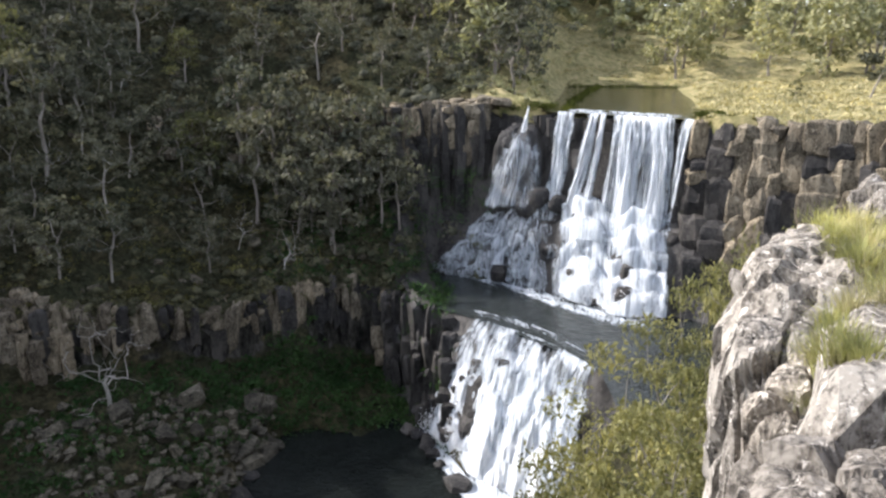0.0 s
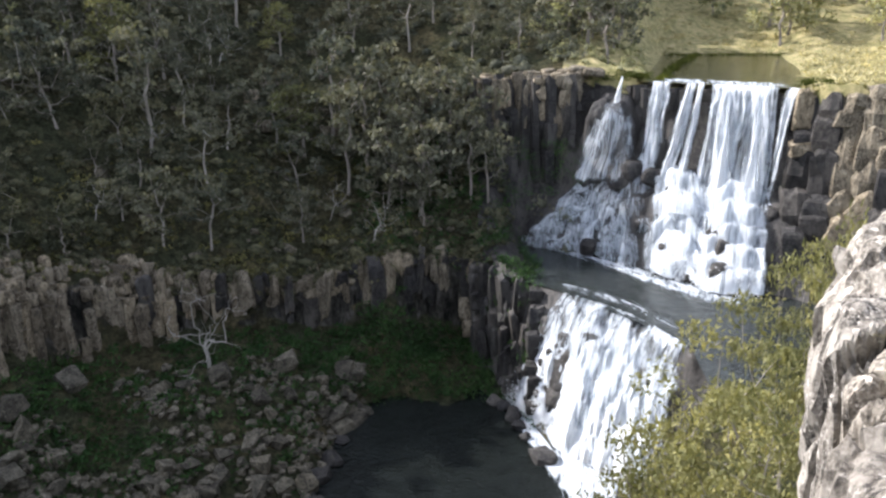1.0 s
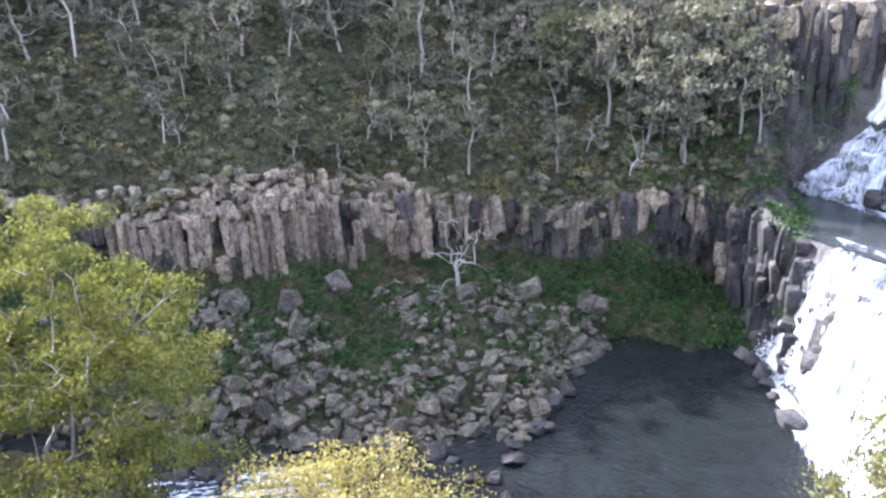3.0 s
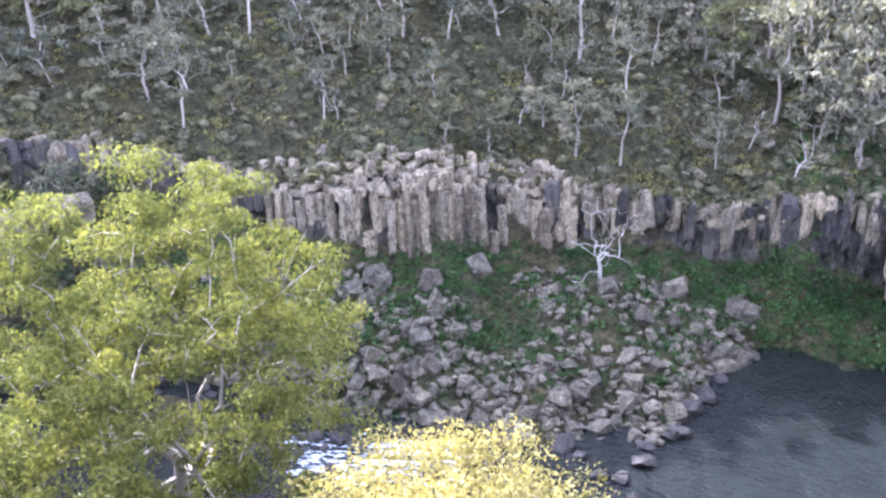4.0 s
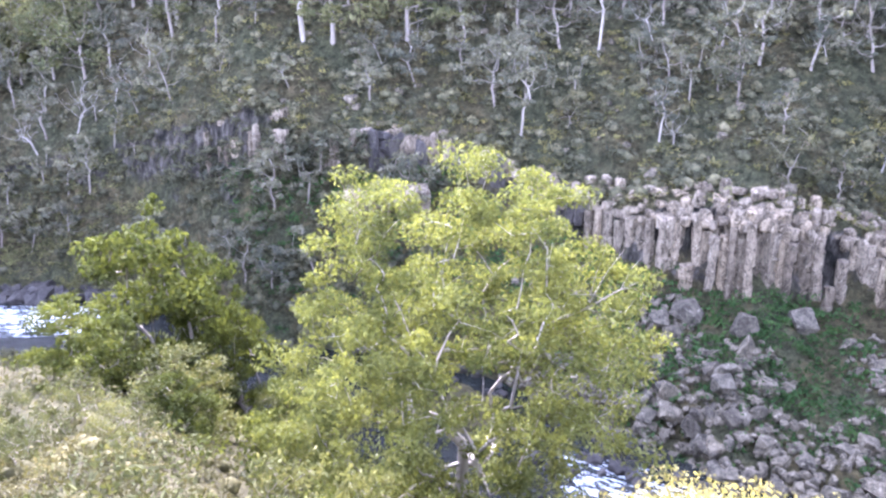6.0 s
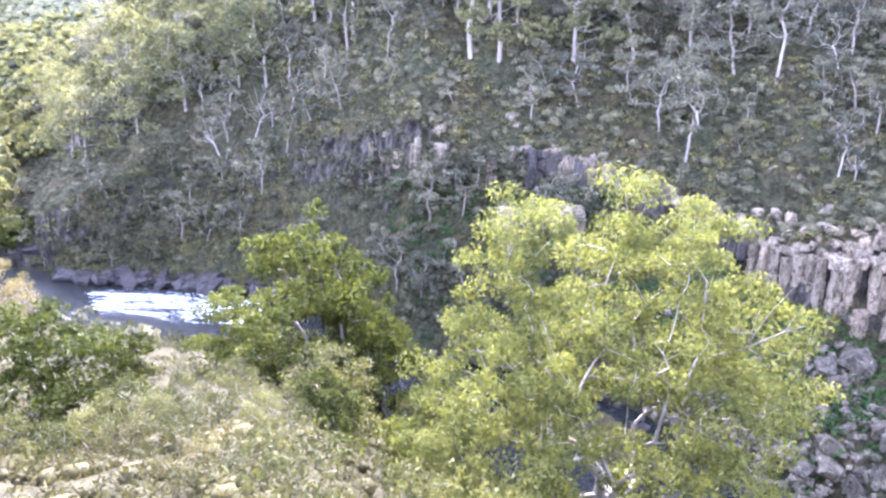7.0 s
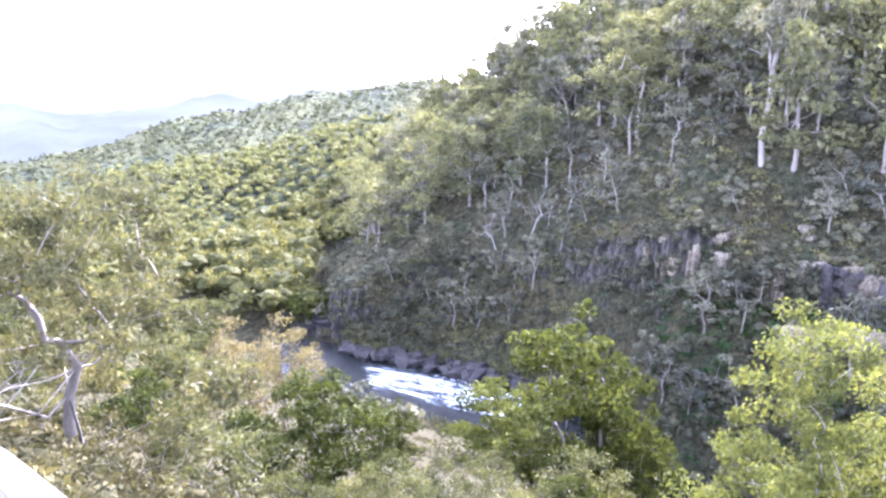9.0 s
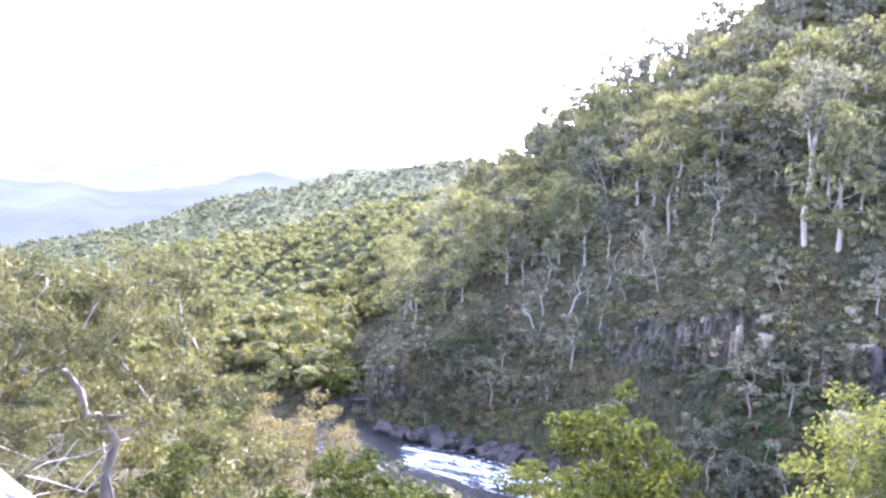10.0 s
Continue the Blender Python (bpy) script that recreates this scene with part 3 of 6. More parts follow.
for i in range(290):
    az = rng.uniform(4, 82) if rng.random() < 0.35 else rng.uniform(27, 49)
    r, z = at_line(low_rim, az)
    mass = 27 < az < 49
    lift = rng.random()
    s = rng.uniform(0.45, 1.15)
    stand(rng.choice(BLOCKS + WALL_BLOCKS), "block", lower_cliff, spot(az, r - 1.2 + 2.4 * lift + rng.uniform(-0.3, 0.3), z - 2.0 + 3.1 * lift if mass else z - 1.6 + 2.0 * lift),
          (s * rng.uniform(0.8, 1.7), s, s * rng.uniform(0.6, 1.5)), (rng.uniform(-12, 12), rng.uniform(-12, 12), rng.uniform(0, 360)))

def block_wall(parent, az0, az1, top_of, foot_of, reach, dry, width=(0.7, 1.9)):
    """Jointed basalt: upright stacks side by side, each of uneven weathered blocks. dry: the share of pale blocks, the
    rest are black.
    """
    az = az0
    while az < az1:
        zt, zf = top_of(az), foot_of(az)
        w = rng.uniform(*width)
        z, shift, turn = zt + rng.uniform(-0.4, 0.2), rng.uniform(-0.45, 0.45), az + rng.uniform(-14, 14)
        while z > zf:
            h = rng.uniform(0.8, 4.2)
            share = (zt - z) / max(1, zt - zf)
            me = rng.choice(WALL_BLOCKS if rng.random() < dry(az, share) else WET_SHADE_WALL)
            k = rng.uniform(0.82, 1.12)
            stand(me, "block", parent, spot(az + rng.uniform(-0.12, 0.12), reach(az, z - h / 2) + shift + rng.uniform(-0.3, 0.3) + 0.5 * share, z - h / 2),
                  (w * 1.3 * k, rng.uniform(1.6, 2.6), h * 1.28), (rng.uniform(-5, 5), rng.uniform(-6, 6), turn + rng.uniform(-9, 9)))
            z -= h * 0.96
        az += math.degrees(w * 0.9 / reach(az, zt))


def face(az, z):
    (rf, zf), (rl, zl), (rt, zt) = at_line(top_foot, az), at_line(ledge, az), at_line(top_rim, az)
    return float(np.interp(z, (zf, zl, zt), (rf, rl, rt)))


# more black blocks lower down, painting the shade of the undercut
block_wall(lower_cliff, 4.5, 28.5, lambda a: at_line(low_rim, a)[1] + 0.1 + 0.6 * noise.noise(Vector((a * 0.7, 5, 0))), lambda a: at_line(low_rim, a)[1] - 3.0 + 2.5 * noise.noise(Vector((a * 0.5, 9, 0))), lambda a, z: (at_line(low_foot, a)[0] + at_line(low_rim, a)[0]) / 2 + 0.3,
           lambda a, f: (0.7 if a > 12 else 0.35) * (1.0 - 0.6 * f), (0.5, 1.3))

# mostly black blocks, put in for the shade of the overhang
block_wall(lower_cliff, 50, 67.5, lambda a: at_line(low_rim, a)[1] - 0.4 + 0.8 * noise.noise(Vector((a * 0.6, 2, 0))), lambda a: at_line(low_rim, a)[1] - 3.4 + 1.6 * noise.noise(Vector((a * 0.5, 4, 0))), lambda a, z: (at_line(low_foot, a)[0] + at_line(low_rim, a)[0]) / 2 + 0.3, lambda a, f: 0.45 - 0.35 * f, (0.8, 1.8))

block_wall(lower_cliff, -0.5, 5.5, lambda a: at_line(low_rim, a)[1] - 0.2, lambda a: at_line(low_foot, a)[1] + 1.0, lambda a, z: float(np.interp(z, (at_line(low_foot, a)[1], at_line(low_rim, a)[1]), (at_line(low_foot, a)[0], at_line(low_rim, a)[0]))) + 0.2, lambda a, f: 0.12, (0.7, 1.8))

left_cliff = cliff("cliff_north", "dark blocky basalt cliff beside the falls")
block_wall(left_cliff, -3.0, 10.6, lambda a: at_line(top_rim, a)[1] - 0.1, lambda a: at_line(top_rim, a)[1] - 5.8 - noise.noise(Vector((a, 0, 3))) * 3, lambda a, z: at_line(top_rim, a)[0] - 1.1, lambda a, f: 1.0 - 0.75 * f, (0.9, 2.2))
column_wall(left_cliff, -3.0, 10.8, ledge, top_rim, WET_SHADE_COLUMNS, 1.8, 1, 1.0, 0.2)
for i in range(40):
    az = rng.uniform(-4.2, 11)
    r, z = at_line(top_rim, az)
    s = rng.uniform(0.9, 1.9)
    stand(rng.choice(BLOCKS), "block", left_cliff, spot(az, r + rng.uniform(-0.9, 0.8), z + rng.uniform(-0.5, 0.45)),
          (s * 1.3, s * 1.1, s * 0.55), (rng.uniform(-9, 9), rng.uniform(-9, 9), az + rng.uniform(-25, 25)))

for i in range(44):
    az = rng.uniform(9, 20)
    r, z = at_line(ledge, az)
    k = rng.uniform(0.7, 1.8)
    stand(rng.choice(BLOCKS + WALL_BLOCKS), "block", left_cliff, on_ground(az, r + rng.uniform(-4, 4), -0.2 * k), (k * 1.5, k, k * 0.8), (rng.uniform(-14, 14), rng.uniform(-14, 14), rng.uniform(0, 360)))

right_cliff = cliff("cliff_east", "weathered grey block cliff beside the falls")
# black next to the falls: wet rock and the painted shade of an undercut
block_wall(right_cliff, -40, -18.2, lambda a: at_line(top_rim, a)[1] + 0.2, lambda a: -21.5, lambda a, z: face(a, z) - 0.2,
           lambda a, f: 0.05 if a > -19.6 else (0.8 if a > -20.6 else 1.0) * (0.95 - 0.55 * f), (1.0, 2.4))

fall_cliff = cliff("cliff_falls", "wet black basalt face behind the waterfall")
for c in range(26):
    az = -18.6 + c * 0.62
    (rf, zf), (rt, zt) = at_line(ledge, az), at_line(top_rim, az)
    w = rng.uniform(1.2, 1.9)
    stand(rng.choice(WET_SHADE_COLUMNS), "column", fall_cliff, spot(az, rt + 0.9 + rng.uniform(-0.3, 0.3), zf - 2), (w, w, -8.05 + rng.uniform(-0.5, 0) - zf + 2), (0, 0, rng.uniform(0, 360)))


# ---- the falls ----
def stair(f, n, phase, sharp=2.6):
    """0 to 1 in n treads."""
    x = f * n + phase
    k, d = math.floor(x), x - math.floor(x)
    lo, hi = phase, n + phase
    g = lambda q: math.floor(q) + (q - math.floor(q)) ** sharp
    return min(1.0, max(0.0, (k + d ** sharp - g(lo)) / (g(hi) - g(lo))))


def apron_point(az, f, out=0.0):
    (rf, zf), (rl, zl) = at_line(top_foot, az), at_line(ledge, az)
    ph = noise.noise(Vector((az * 0.35, 3.1, 0.7))) * 0.9 + 0.9
    wob = noise.noise(Vector((az * 0.9, f * 4, 5.5)))
    r = rl + (rf - 0.3 - rl) * (f ** 0.8) + wob * 1.3 - out
    return spot(az, r, zl + (-26.2 - zl) * stair(f, 5, ph, 3.2) + wob * 0.25 + out * 0.5)


falls = tagged(new("waterfall"), "tall white waterfall spreading over stepped black basalt", "waterfall")
lower_falls = tagged(new("waterfall"), "broad white lower cascade dropping into the dark pool", "waterfall")


def water_part(name, mat, rows, parent):
    nu, nv = len(rows), len(rows[0])
    uv = [(i / (nu - 1), j / (nv - 1)) for i in range(nu) for j in range(nv)]
    return part(name, mesh_of(name, [p for r in rows for p in r], grid_faces(nu, nv), mat, True, uv), parent)


def strand(az_top, az_low, half_top, half_low, z_low, mat, z_top=-7.35, throw=1.3, back=0.4, nu=20, nv=36, curve=1.1):
    """Water that leaves the lip and falls free, with ragged sides and folds."""
    rows = []
    for i in range(nu):
        u = i / (nu - 1) * 2 - 1
        row = []
        for j in range(nv):
            v = j / (nv - 1)
            g = max(0.0, (v - 0.06) / 0.94)
            ragged = 1 + 0.35 * noise.noise(Vector((az_top * 3, v * 3.5, 1.0 if u > 0 else 7.0))) * min(1, v * 6)
            az = az_top + (az_low - az_top) * g ** curve + u * (half_top + (half_low - half_top) * g) * ragged
            r0 = at_line(top_rim, az_top + u * half_top)[0] + (back + 0.9) * (1 - min(1, v / 0.06))
            fold = noise.fractal(Vector((u * 5 * half_top + az_top * 2, v * 1.6, 2.0)), 0.9, 2, 3) * 0.5 * min(1, v * 5)
            r = r0 - 0.9 - throw * math.sqrt(g) - fold - 0.35 * (1 - u * u)
            row.append(spot(az, r, z_top + (z_low - z_top) * g - 0.06 * min(1, v / 0.06)))
        rows.append(row)
    return water_part("water_strand", mat, rows, falls)


foam_mats = {}


def foam(across, along, lo, hi, fade=0.16, ends=0.0, grow=0.0):
    key = (across, along, lo, hi, fade, ends, grow)
    if key not in foam_mats:
        foam_mats[key] = foam_material("white_water", across, along, lo, hi, fade, ends, grow)
    return foam_mats[key]


strand(-8.75, -8.1, 0.85, 0.85, -16.0, foam(9, 3.5, 0.38, 0.64, 0.25))
strand(-8.5, -8.2, 0.4, 0.6, -17.0, foam(5, 3, 0.36, 0.64, 0.3, 0.0, 0.12), throw=1.8)
strand(-10.75, -9.4, 0.5, 0.65, -17.0, foam(6, 3.5, 0.35, 0.58, 0.3))
strand(-11.36, -10.4, 0.3, 0.36, -17.0, foam(4, 3.5, 0.34, 0.56, 0.3), throw=1.5)
strand(-12.5, -11.8, 0.48, 0.48, -17.5, foam(5, 3.5, 0.39, 0.66))
strand(-13.2, -12.9, 0.8, 1.05, -19.5, foam(8, 3.5, 0.30, 0.52, 0.3, 0.0, 0.14), throw=1.9)
strand(-13.1, -12.8, 0.35, 0.9, -20.0, foam(5, 2.5, 0.32, 0.58, 0.4, 0.0, 0.36), throw=2.7)
strand(-14.35, -14.0, 0.72, 0.85, -18.5, foam(8, 3.5, 0.39, 0.68), throw=1.4)
strand(-15.3, -15.1, 0.8, 0.9, -20.0, foam(8, 3.5, 0.30, 0.53, 0.3, 0.0, 0.12), throw=2.0)
strand(-15.2, -15.0, 0.3, 0.8, -20.5, foam(5, 2.5, 0.33, 0.60, 0.4, 0.0, 0.36), throw=2.8)
strand(-16.0, -15.8, 0.3, 0.45, -17.0, foam(4, 3.5, 0.40, 0.66))
strand(-14.15, -13.8, 1.95, 2.0, -12.5, foam(20, 2.5, 0.40, 0.64, 0.1, 0.0, -0.25), throw=1.0, nu=44)
strand(-17.25, -16.3, 0.5, 0.3, -17.5, foam(3, 3, 0.36, 0.62, 0.4, 0.0, -0.16), throw=1.0, curve=0.55)
strand(-6.1, -5.75, 0.07, 0.3, -9.6, foam(3, 1.5, 0.34, 0.60, 0.2), z_top=-6.9)

# the dome that the side spout strikes, and its veil
dome = part("dome_rock", rock_mesh("dome_rock", wet_basalt, 311, 0.85, 14, 10, 0.12), falls)
dome.matrix_basis = Matrix.LocRotScale(spot(-5.6, 92.4, -14.2), None, Vector((6.2, 5.2, 10.5)))
for spread, drop, mat, out in ((1.0, 9.6, foam(12, 3, 0.41, 0.78, 0.15, 0.1), 0.0), (0.7, 5.5, foam(9, 2.5, 0.44, 0.80, 0.3, 0.2), 0.25)):
    rows = []
    for i in range(36):
        u = i / 35 * 2 - 1
        row = []
        for j in range(30):
            v = j / 29
            a = min(1, v * 2.4)
            az = -5.65 + u * spread * (0.35 + 1.25 * math.sin(a * math.pi / 2) ** 0.8 + 0.9 * v) + 0.75 * v * v + 0.3 * noise.noise(Vector((u * 2.5, v * 3, 4.0)))
            z = -9.0 - drop * v ** 1.15 - 1.3 * u * u * a * (1 - v)
            r = 91.9 - 2.6 * math.sin(min(1, v * 2.0) * math.pi / 2) + 1.5 * u * u * a - 1.4 * v * v - out
            row.append(spot(az, r + 0.3 * noise.fractal(Vector((u * 5, v * 3, 8)), 1, 2, 3), z))
        rows.append(row)
    water_part("water_veil", mat, rows, falls)

# rocks in the cascade, and the water over them
for i in range(16):
    az, f = rng.uniform(-17.0, -7.5), rng.uniform(0.05, 0.97)
    s = rng.uniform(0.8, 2.0)
    p = apron_point(az, f, -0.45 * s)
    stand(rng.choice(WET_BLOCKS), "ledge_rock", falls, p, (s * 1.4, s, s), (rng.uniform(-12, 12), rng.uniform(-12, 12), rng.uniform(0, 360)))
for az, el_z, s in ((-5.2, -17.2, 2.6), (-7.2, -17.0, 2.4), (-8.6, -17.4, 2.0), (-6.3, -18.2, 2.2), (-13.7, -22.6, 1.6), (-13.5, -24.6, 1.8), (-12.9, -21.6, 1.1), (-10.9, -20.4, 1.5), (-4.2, -25.2, 1.8)):
    r = float(np.interp(el_z, (-27, -17), (at_line(top_foot, az)[0], at_line(ledge, az)[0]))) - 0.9
    stand(rng.choice(WET_BLOCKS), "ledge_rock", falls, spot(az, r, el_z), (s * 1.3, s, s), (rng.uniform(-12, 12), rng.uniform(-12, 12), rng.uniform(0, 360)))


def apron_sheet(az0, az1, f0, f1, mat, out, nu, nv, narrow=0.0):
    rows = [[apron_point(az0 + (az1 - narrow * (1 - f) ** 1.2 - az0) * u, f, out) for f in np.linspace(f0, f1, nv)] for u in np.linspace(0, 1, nu)]
    return water_part("cascade", mat, rows, falls)


apron_sheet(-17.0, -8.6, 0.0, 1.0, foam(26, 9, 0.40, 0.64, 0.12, 0.0, 0.10), 0.32, 70, 50)
apron_sheet(-16.0, -12.2, 0.05, 1.0, foam(12, 5, 0.36, 0.64, 0.2), 0.6, 40, 44)
apron_sheet(-12.4, -8.2, 0.1, 1.0, foam(14, 6, 0.38, 0.66, 0.2), 0.55, 40, 44)
apron_sheet(-7.4, 1.5, 0.12, 1.0, foam(26, 8, 0.44, 0.74, 0.1), 0.3, 60, 44, 5.2)


def drape(az, f, half, drop, mat, deep):
    """A rounded ledge with a thin veil of water over it."""
    p = apron_point(az, f, 0.0)
    r, z = math.hypot(p.x, p.y), p.z + 0.3
    wide = math.radians(half) * r * 2
    stand(rng.choice(WET_BLOCKS), "ledge_rock", falls, spot(az, r + 1.3, z - drop * 0.6), (wide * 0.8, 2.0 * deep, drop), (rng.uniform(-6, 6), rng.uniform(-6, 6), az + rng.uniform(-15, 15)))
    rows = []
    for i in range(20):
        u = i / 19 * 2 - 1
        row = []
        for j in range(20):
            v = j / 19
            n = noise.fractal(Vector((u * 2 + az, v * 2, f * 9)), 1, 2, 3) + 0.6 * noise.noise(Vector((u * 9 + az * 3, v * 5, f * 9)))
            row.append(spot(az + u * half * (0.7 + 0.4 * math.sqrt(v)), r - deep * math.sin(min(1, v * 1.7) * math.pi / 2) + 0.7 * u * u - 0.35 * n - 0.25 * v, z - drop * v ** 1.5 - 0.35 * drop * u * u * (1 - v)))
        rows.append(row)
    water_part("water_veil", mat, rows, falls)


for f in (0.14, 0.3, 0.46, 0.62, 0.78, 0.92):
    az = 1.3 - 5.2 * (1 - f) ** 1.2 - 0.5
    while az > -8.8:
        half = rng.uniform(0.7, 1.3)
        drape(az - half * 0.8, f + rng.uniform(-0.06, 0.06), half, rng.uniform(2.0, 3.4) if f < 0.85 else 1.2, foam(11, rng.choice((1.2, 1.5, 1.8)), rng.choice((0.36, 0.38, 0.40)), 0.80, 0.3, 0.15), rng.uniform(0.5, 0.9))
        az -= half * 1.7
for f in (0.25, 0.45, 0.65, 0.85):
    az = -8.6
    while az > -16.2:
        half = rng.uniform(0.28, 0.6)
        drape(az - half * 0.8, f + rng.uniform(-0.09, 0.09), half, rng.uniform(1.5, 2.8), foam(6, rng.choice((1.5, 2)), rng.choice((0.28, 0.32, 0.36)), 0.64, 0.4, 0.2), rng.uniform(0.3, 0.7))
        az -= half * 1.9


def lip_point(u):
    az = -1.5 - 11.1 * u
    return spot(az, at_line(low_rim, az)[0] + 0.4, -26.28)


def low_point(u, v, out):
    top = lip_point(u)
    az = float(np.interp(u, (0, 0.35, 1), (1.9, -2.6, -10.2)))
    r = float(np.interp(u, (0, 0.35, 1), (74.2, 65.2, 59.2)))
    low = spot(az, r, -38.15)
    g = 0 if v < 0.08 else ((v - 0.08) / 0.92) ** 0.7
    w = noise.noise(Vector((u * 14, v * 5, 4.4)))
    p = top.lerp(low, g)
    ph = noise.noise(Vector((u * 6, 0, 1))) + 1
    d = 0 if v < 0.08 else (v - 0.08) / 0.92
    p.z = top.z + (low.z - top.z) * (0.55 * stair(d, 3, ph, 1.9) + 0.45 * d) + w * 0.2
    side = spot(float(np.interp(u, (0, 1), (4, -9))), -1.0)
    return p + side * (out + w * 0.6 + 0.35 * noise.noise(Vector((u * 48, v * 13, 7.1))))


for u0, u1, mat, out in ((0.0, 1.0, foam(26, 7, 0.36, 0.58, 0.12, 0.0, 0.22), 0.35), (0.08, 0.97, foam(20, 6, 0.42, 0.66, 0.15, 0.0, 0.3), 0.65), (0.2, 1.0, foam(16, 5, 0.44, 0.68, 0.2, 0.0, 0.35), 1.0)):
    rows = [[low_point(u, v, out) for v in np.linspace(0, 1, 50)] for u in np.linspace(u0, u1, 110)]
    water_part("cascade", mat, rows, lower_falls)
for i in range(16):
    u, v = rng.random(), rng.uniform(0.2, 0.9)
    s = rng.uniform(0.6, 1.0)
    stand(rng.choice(WET_BLOCKS), "ledge_rock", lower_falls, low_point(u, v, -0.45 * s + 0.2), (s * 1.3, s, s), (rng.uniform(-12, 12), rng.uniform(-12, 12), rng.uniform(0, 360)))
# the black rock wall under the lower lip
for i in range(60):
    u, v = rng.random(), rng.uniform(0.35, 1)
    s = rng.uniform(1.6, 3.0)
    stand(rng.choice(WET_BLOCKS), "wall_rock", lower_falls, low_point(u, v, -1.0 * s - 0.2), (s * 1.3, s, s), (rng.uniform(-8, 8), rng.uniform(-8, 8), rng.uniform(0, 360)))


def foam_sheet(name, az0, az1, near, far, z, mat, label, nu=30, nv=12):
    rows = []
    for az in np.linspace(az0, az1, nu):
        ra, rb = near(az), far(az)
        rows.append([spot(az, ra + (rb - ra) * f, z(az) + 0.06 + 0.08 * noise.noise(Vector((az * 2, ra + (rb - ra) * f, 0)))) for f in np.linspace(0, 1, nv)])
    return sheet(name, mat, rows, label)


foam_sheet("foam_upper", -18.5, 1.0, lambda a: at_line(top_foot, a)[0] - 2.0 - 4.0 * max(0, math.sin((a + 3) / -15 * math.pi)), lambda a: at_line(top_foot, a)[0] + 0.8, lambda a: -26.33, foam(26, 4, 0.43, 0.66, 0.2, 0.4), "white foam at the foot of the upper falls")
foam_sheet("foam_lower", -11, 1.8, lambda a: float(np.interp(a, (-11, -8, -2, 1.8), (47, 50, 58.5, 71))), lambda a: float(np.interp(a, (-11, -8, -2, 1.5), (60, 62, 66, 75))), lambda a: -38.15, foam(16, 3, 0.40, 0.56, 0.12, 0.3), "white foam at the foot of the lower falls")
foam_sheet("rapids_lip", -12.6, -1.2, lambda a: at_line(low_rim, a)[0] + 0.2, lambda a: at_line(low_rim, a)[0] + 4.5, lambda a: -26.33, foam(16, 6, 0.50, 0.76, 0.15, 0.4), "broken white water above the lower lip")
foam_sheet("rapids_bend", 34, 52, lambda a: 46 + 0.12 * (a - 34), lambda a: float(np.interp(a, (34, 40, 52), (55, 57, 60))), river_z, foam(12, 26, 0.48, 0.68, 0.12, 0.3), "white rapids between black rocks")
foam_sheet("rapids_far", 84, 98.8, lambda a: float(np.interp(a, (84, 92, 101), (86, 94, 107))), lambda a: float(np.interp(a, (84, 92, 101), (99, 110, 118))), river_z, foam(16, 22, 0.44, 0.66, 0.12, 0.3), "white rapids on the river downstream")
foam_sheet("river_brim", -17.4, -8.2, lambda a: at_line(top_rim, a)[0] - 0.1, lambda a: at_line(top_rim, a)[0] + 6.0, lambda a: -7.44, foam(30, 3, 0.46, 0.62, 0.12, 0.3), "thin white riffles at the brim")
far_shore = [spot(az, 149 + 3 * noise.noise(Vector((az, 0, 1))), -7.5) for az in np.arange(-19, -7, 0.16)]

# ---- boulders ----
def boulder(me, p, s, label, group, squash=0.75):
    ob = new("boulder", me)
    ob.matrix_basis = Matrix.LocRotScale(p, Euler((rng.uniform(-0.5, 0.5), rng.uniform(-0.5, 0.5), rng.uniform(0, 6.28))), Vector((s * rng.uniform(0.9, 1.35), s, s * rng.uniform(squash - 0.15, squash + 0.25))))
    return tagged(ob, label, "boulder", group)


def rubble(name, meshes, places, label):
    """Many small stones as one sheet of stuff."""
    V, F, o = [], [], 0
    for p, size in places:
        me = rng.choice(meshes)
        co = np.empty(len(me.vertices) * 3)
        me.vertices.foreach_get("co", co)
        m = np.array(Euler((rng.uniform(-0.5, 0.5), rng.uniform(-0.5, 0.5), rng.uniform(0, 6.28))).to_matrix())
        V.append((co.reshape(-1, 3) * np.array(size)) @ m.T + np.array(p))
        for q in me.polygons:
            v = list(q.vertices)
            F += [(v[0] + o, v[k] + o, v[k + 1] + o) for k in range(1, len(v) - 1)]
        o += len(me.vertices)
    return tagged(new(name, mesh_of(name, np.concatenate(V), F, meshes[0].materials[0], False)), label, "rubble", kind="stuff")


n = 0
while n < 300:
    az = rng.uniform(13, 54)
    rb, rf = at_line(far_bank, az)[0], at_line(low_foot, az)[0]
    f = rng.random() ** 1.1
    r = rb + (rf - 1.5 - rb) * f
    if 0.45 * noise.noise(spot(az, r) * 0.13) < -0.62 + 1.0 * f:
        continue
    s = 0.6 + 1.4 * rng.random() ** 2.4
    boulder(rng.choice(BOULDERS), on_ground(az, r, -0.15 * s), s, "pale grey angular boulder on the mossy talus", "talus boulders")
    n += 1
stones = []
for i in range(90):
    az = rng.uniform(15, 76)
    rb = at_line(far_bank, az)[0]
    r = rb - rng.uniform(-1.5, 9) * (1 if 19 < az < 55 else 0.3)
    s = rng.uniform(0.6, 1.9)
    stones.append((spot(az, r, river_z(az) + 0.1), (s * 1.3, s, s * 0.6)))
for i in range(120):
    az = rng.uniform(82, 99.5)
    r = at_line(far_bank, az)[0] - rng.uniform(-1.5, 3)
    s = rng.uniform(0.9, 2.6)
    stones.append((spot(az, r, river_z(az) + 0.3), (s * 1.5, s, s * 0.65)))
rubble("river_stones", WET_BOULDERS, stones, "wet black stones in the river")
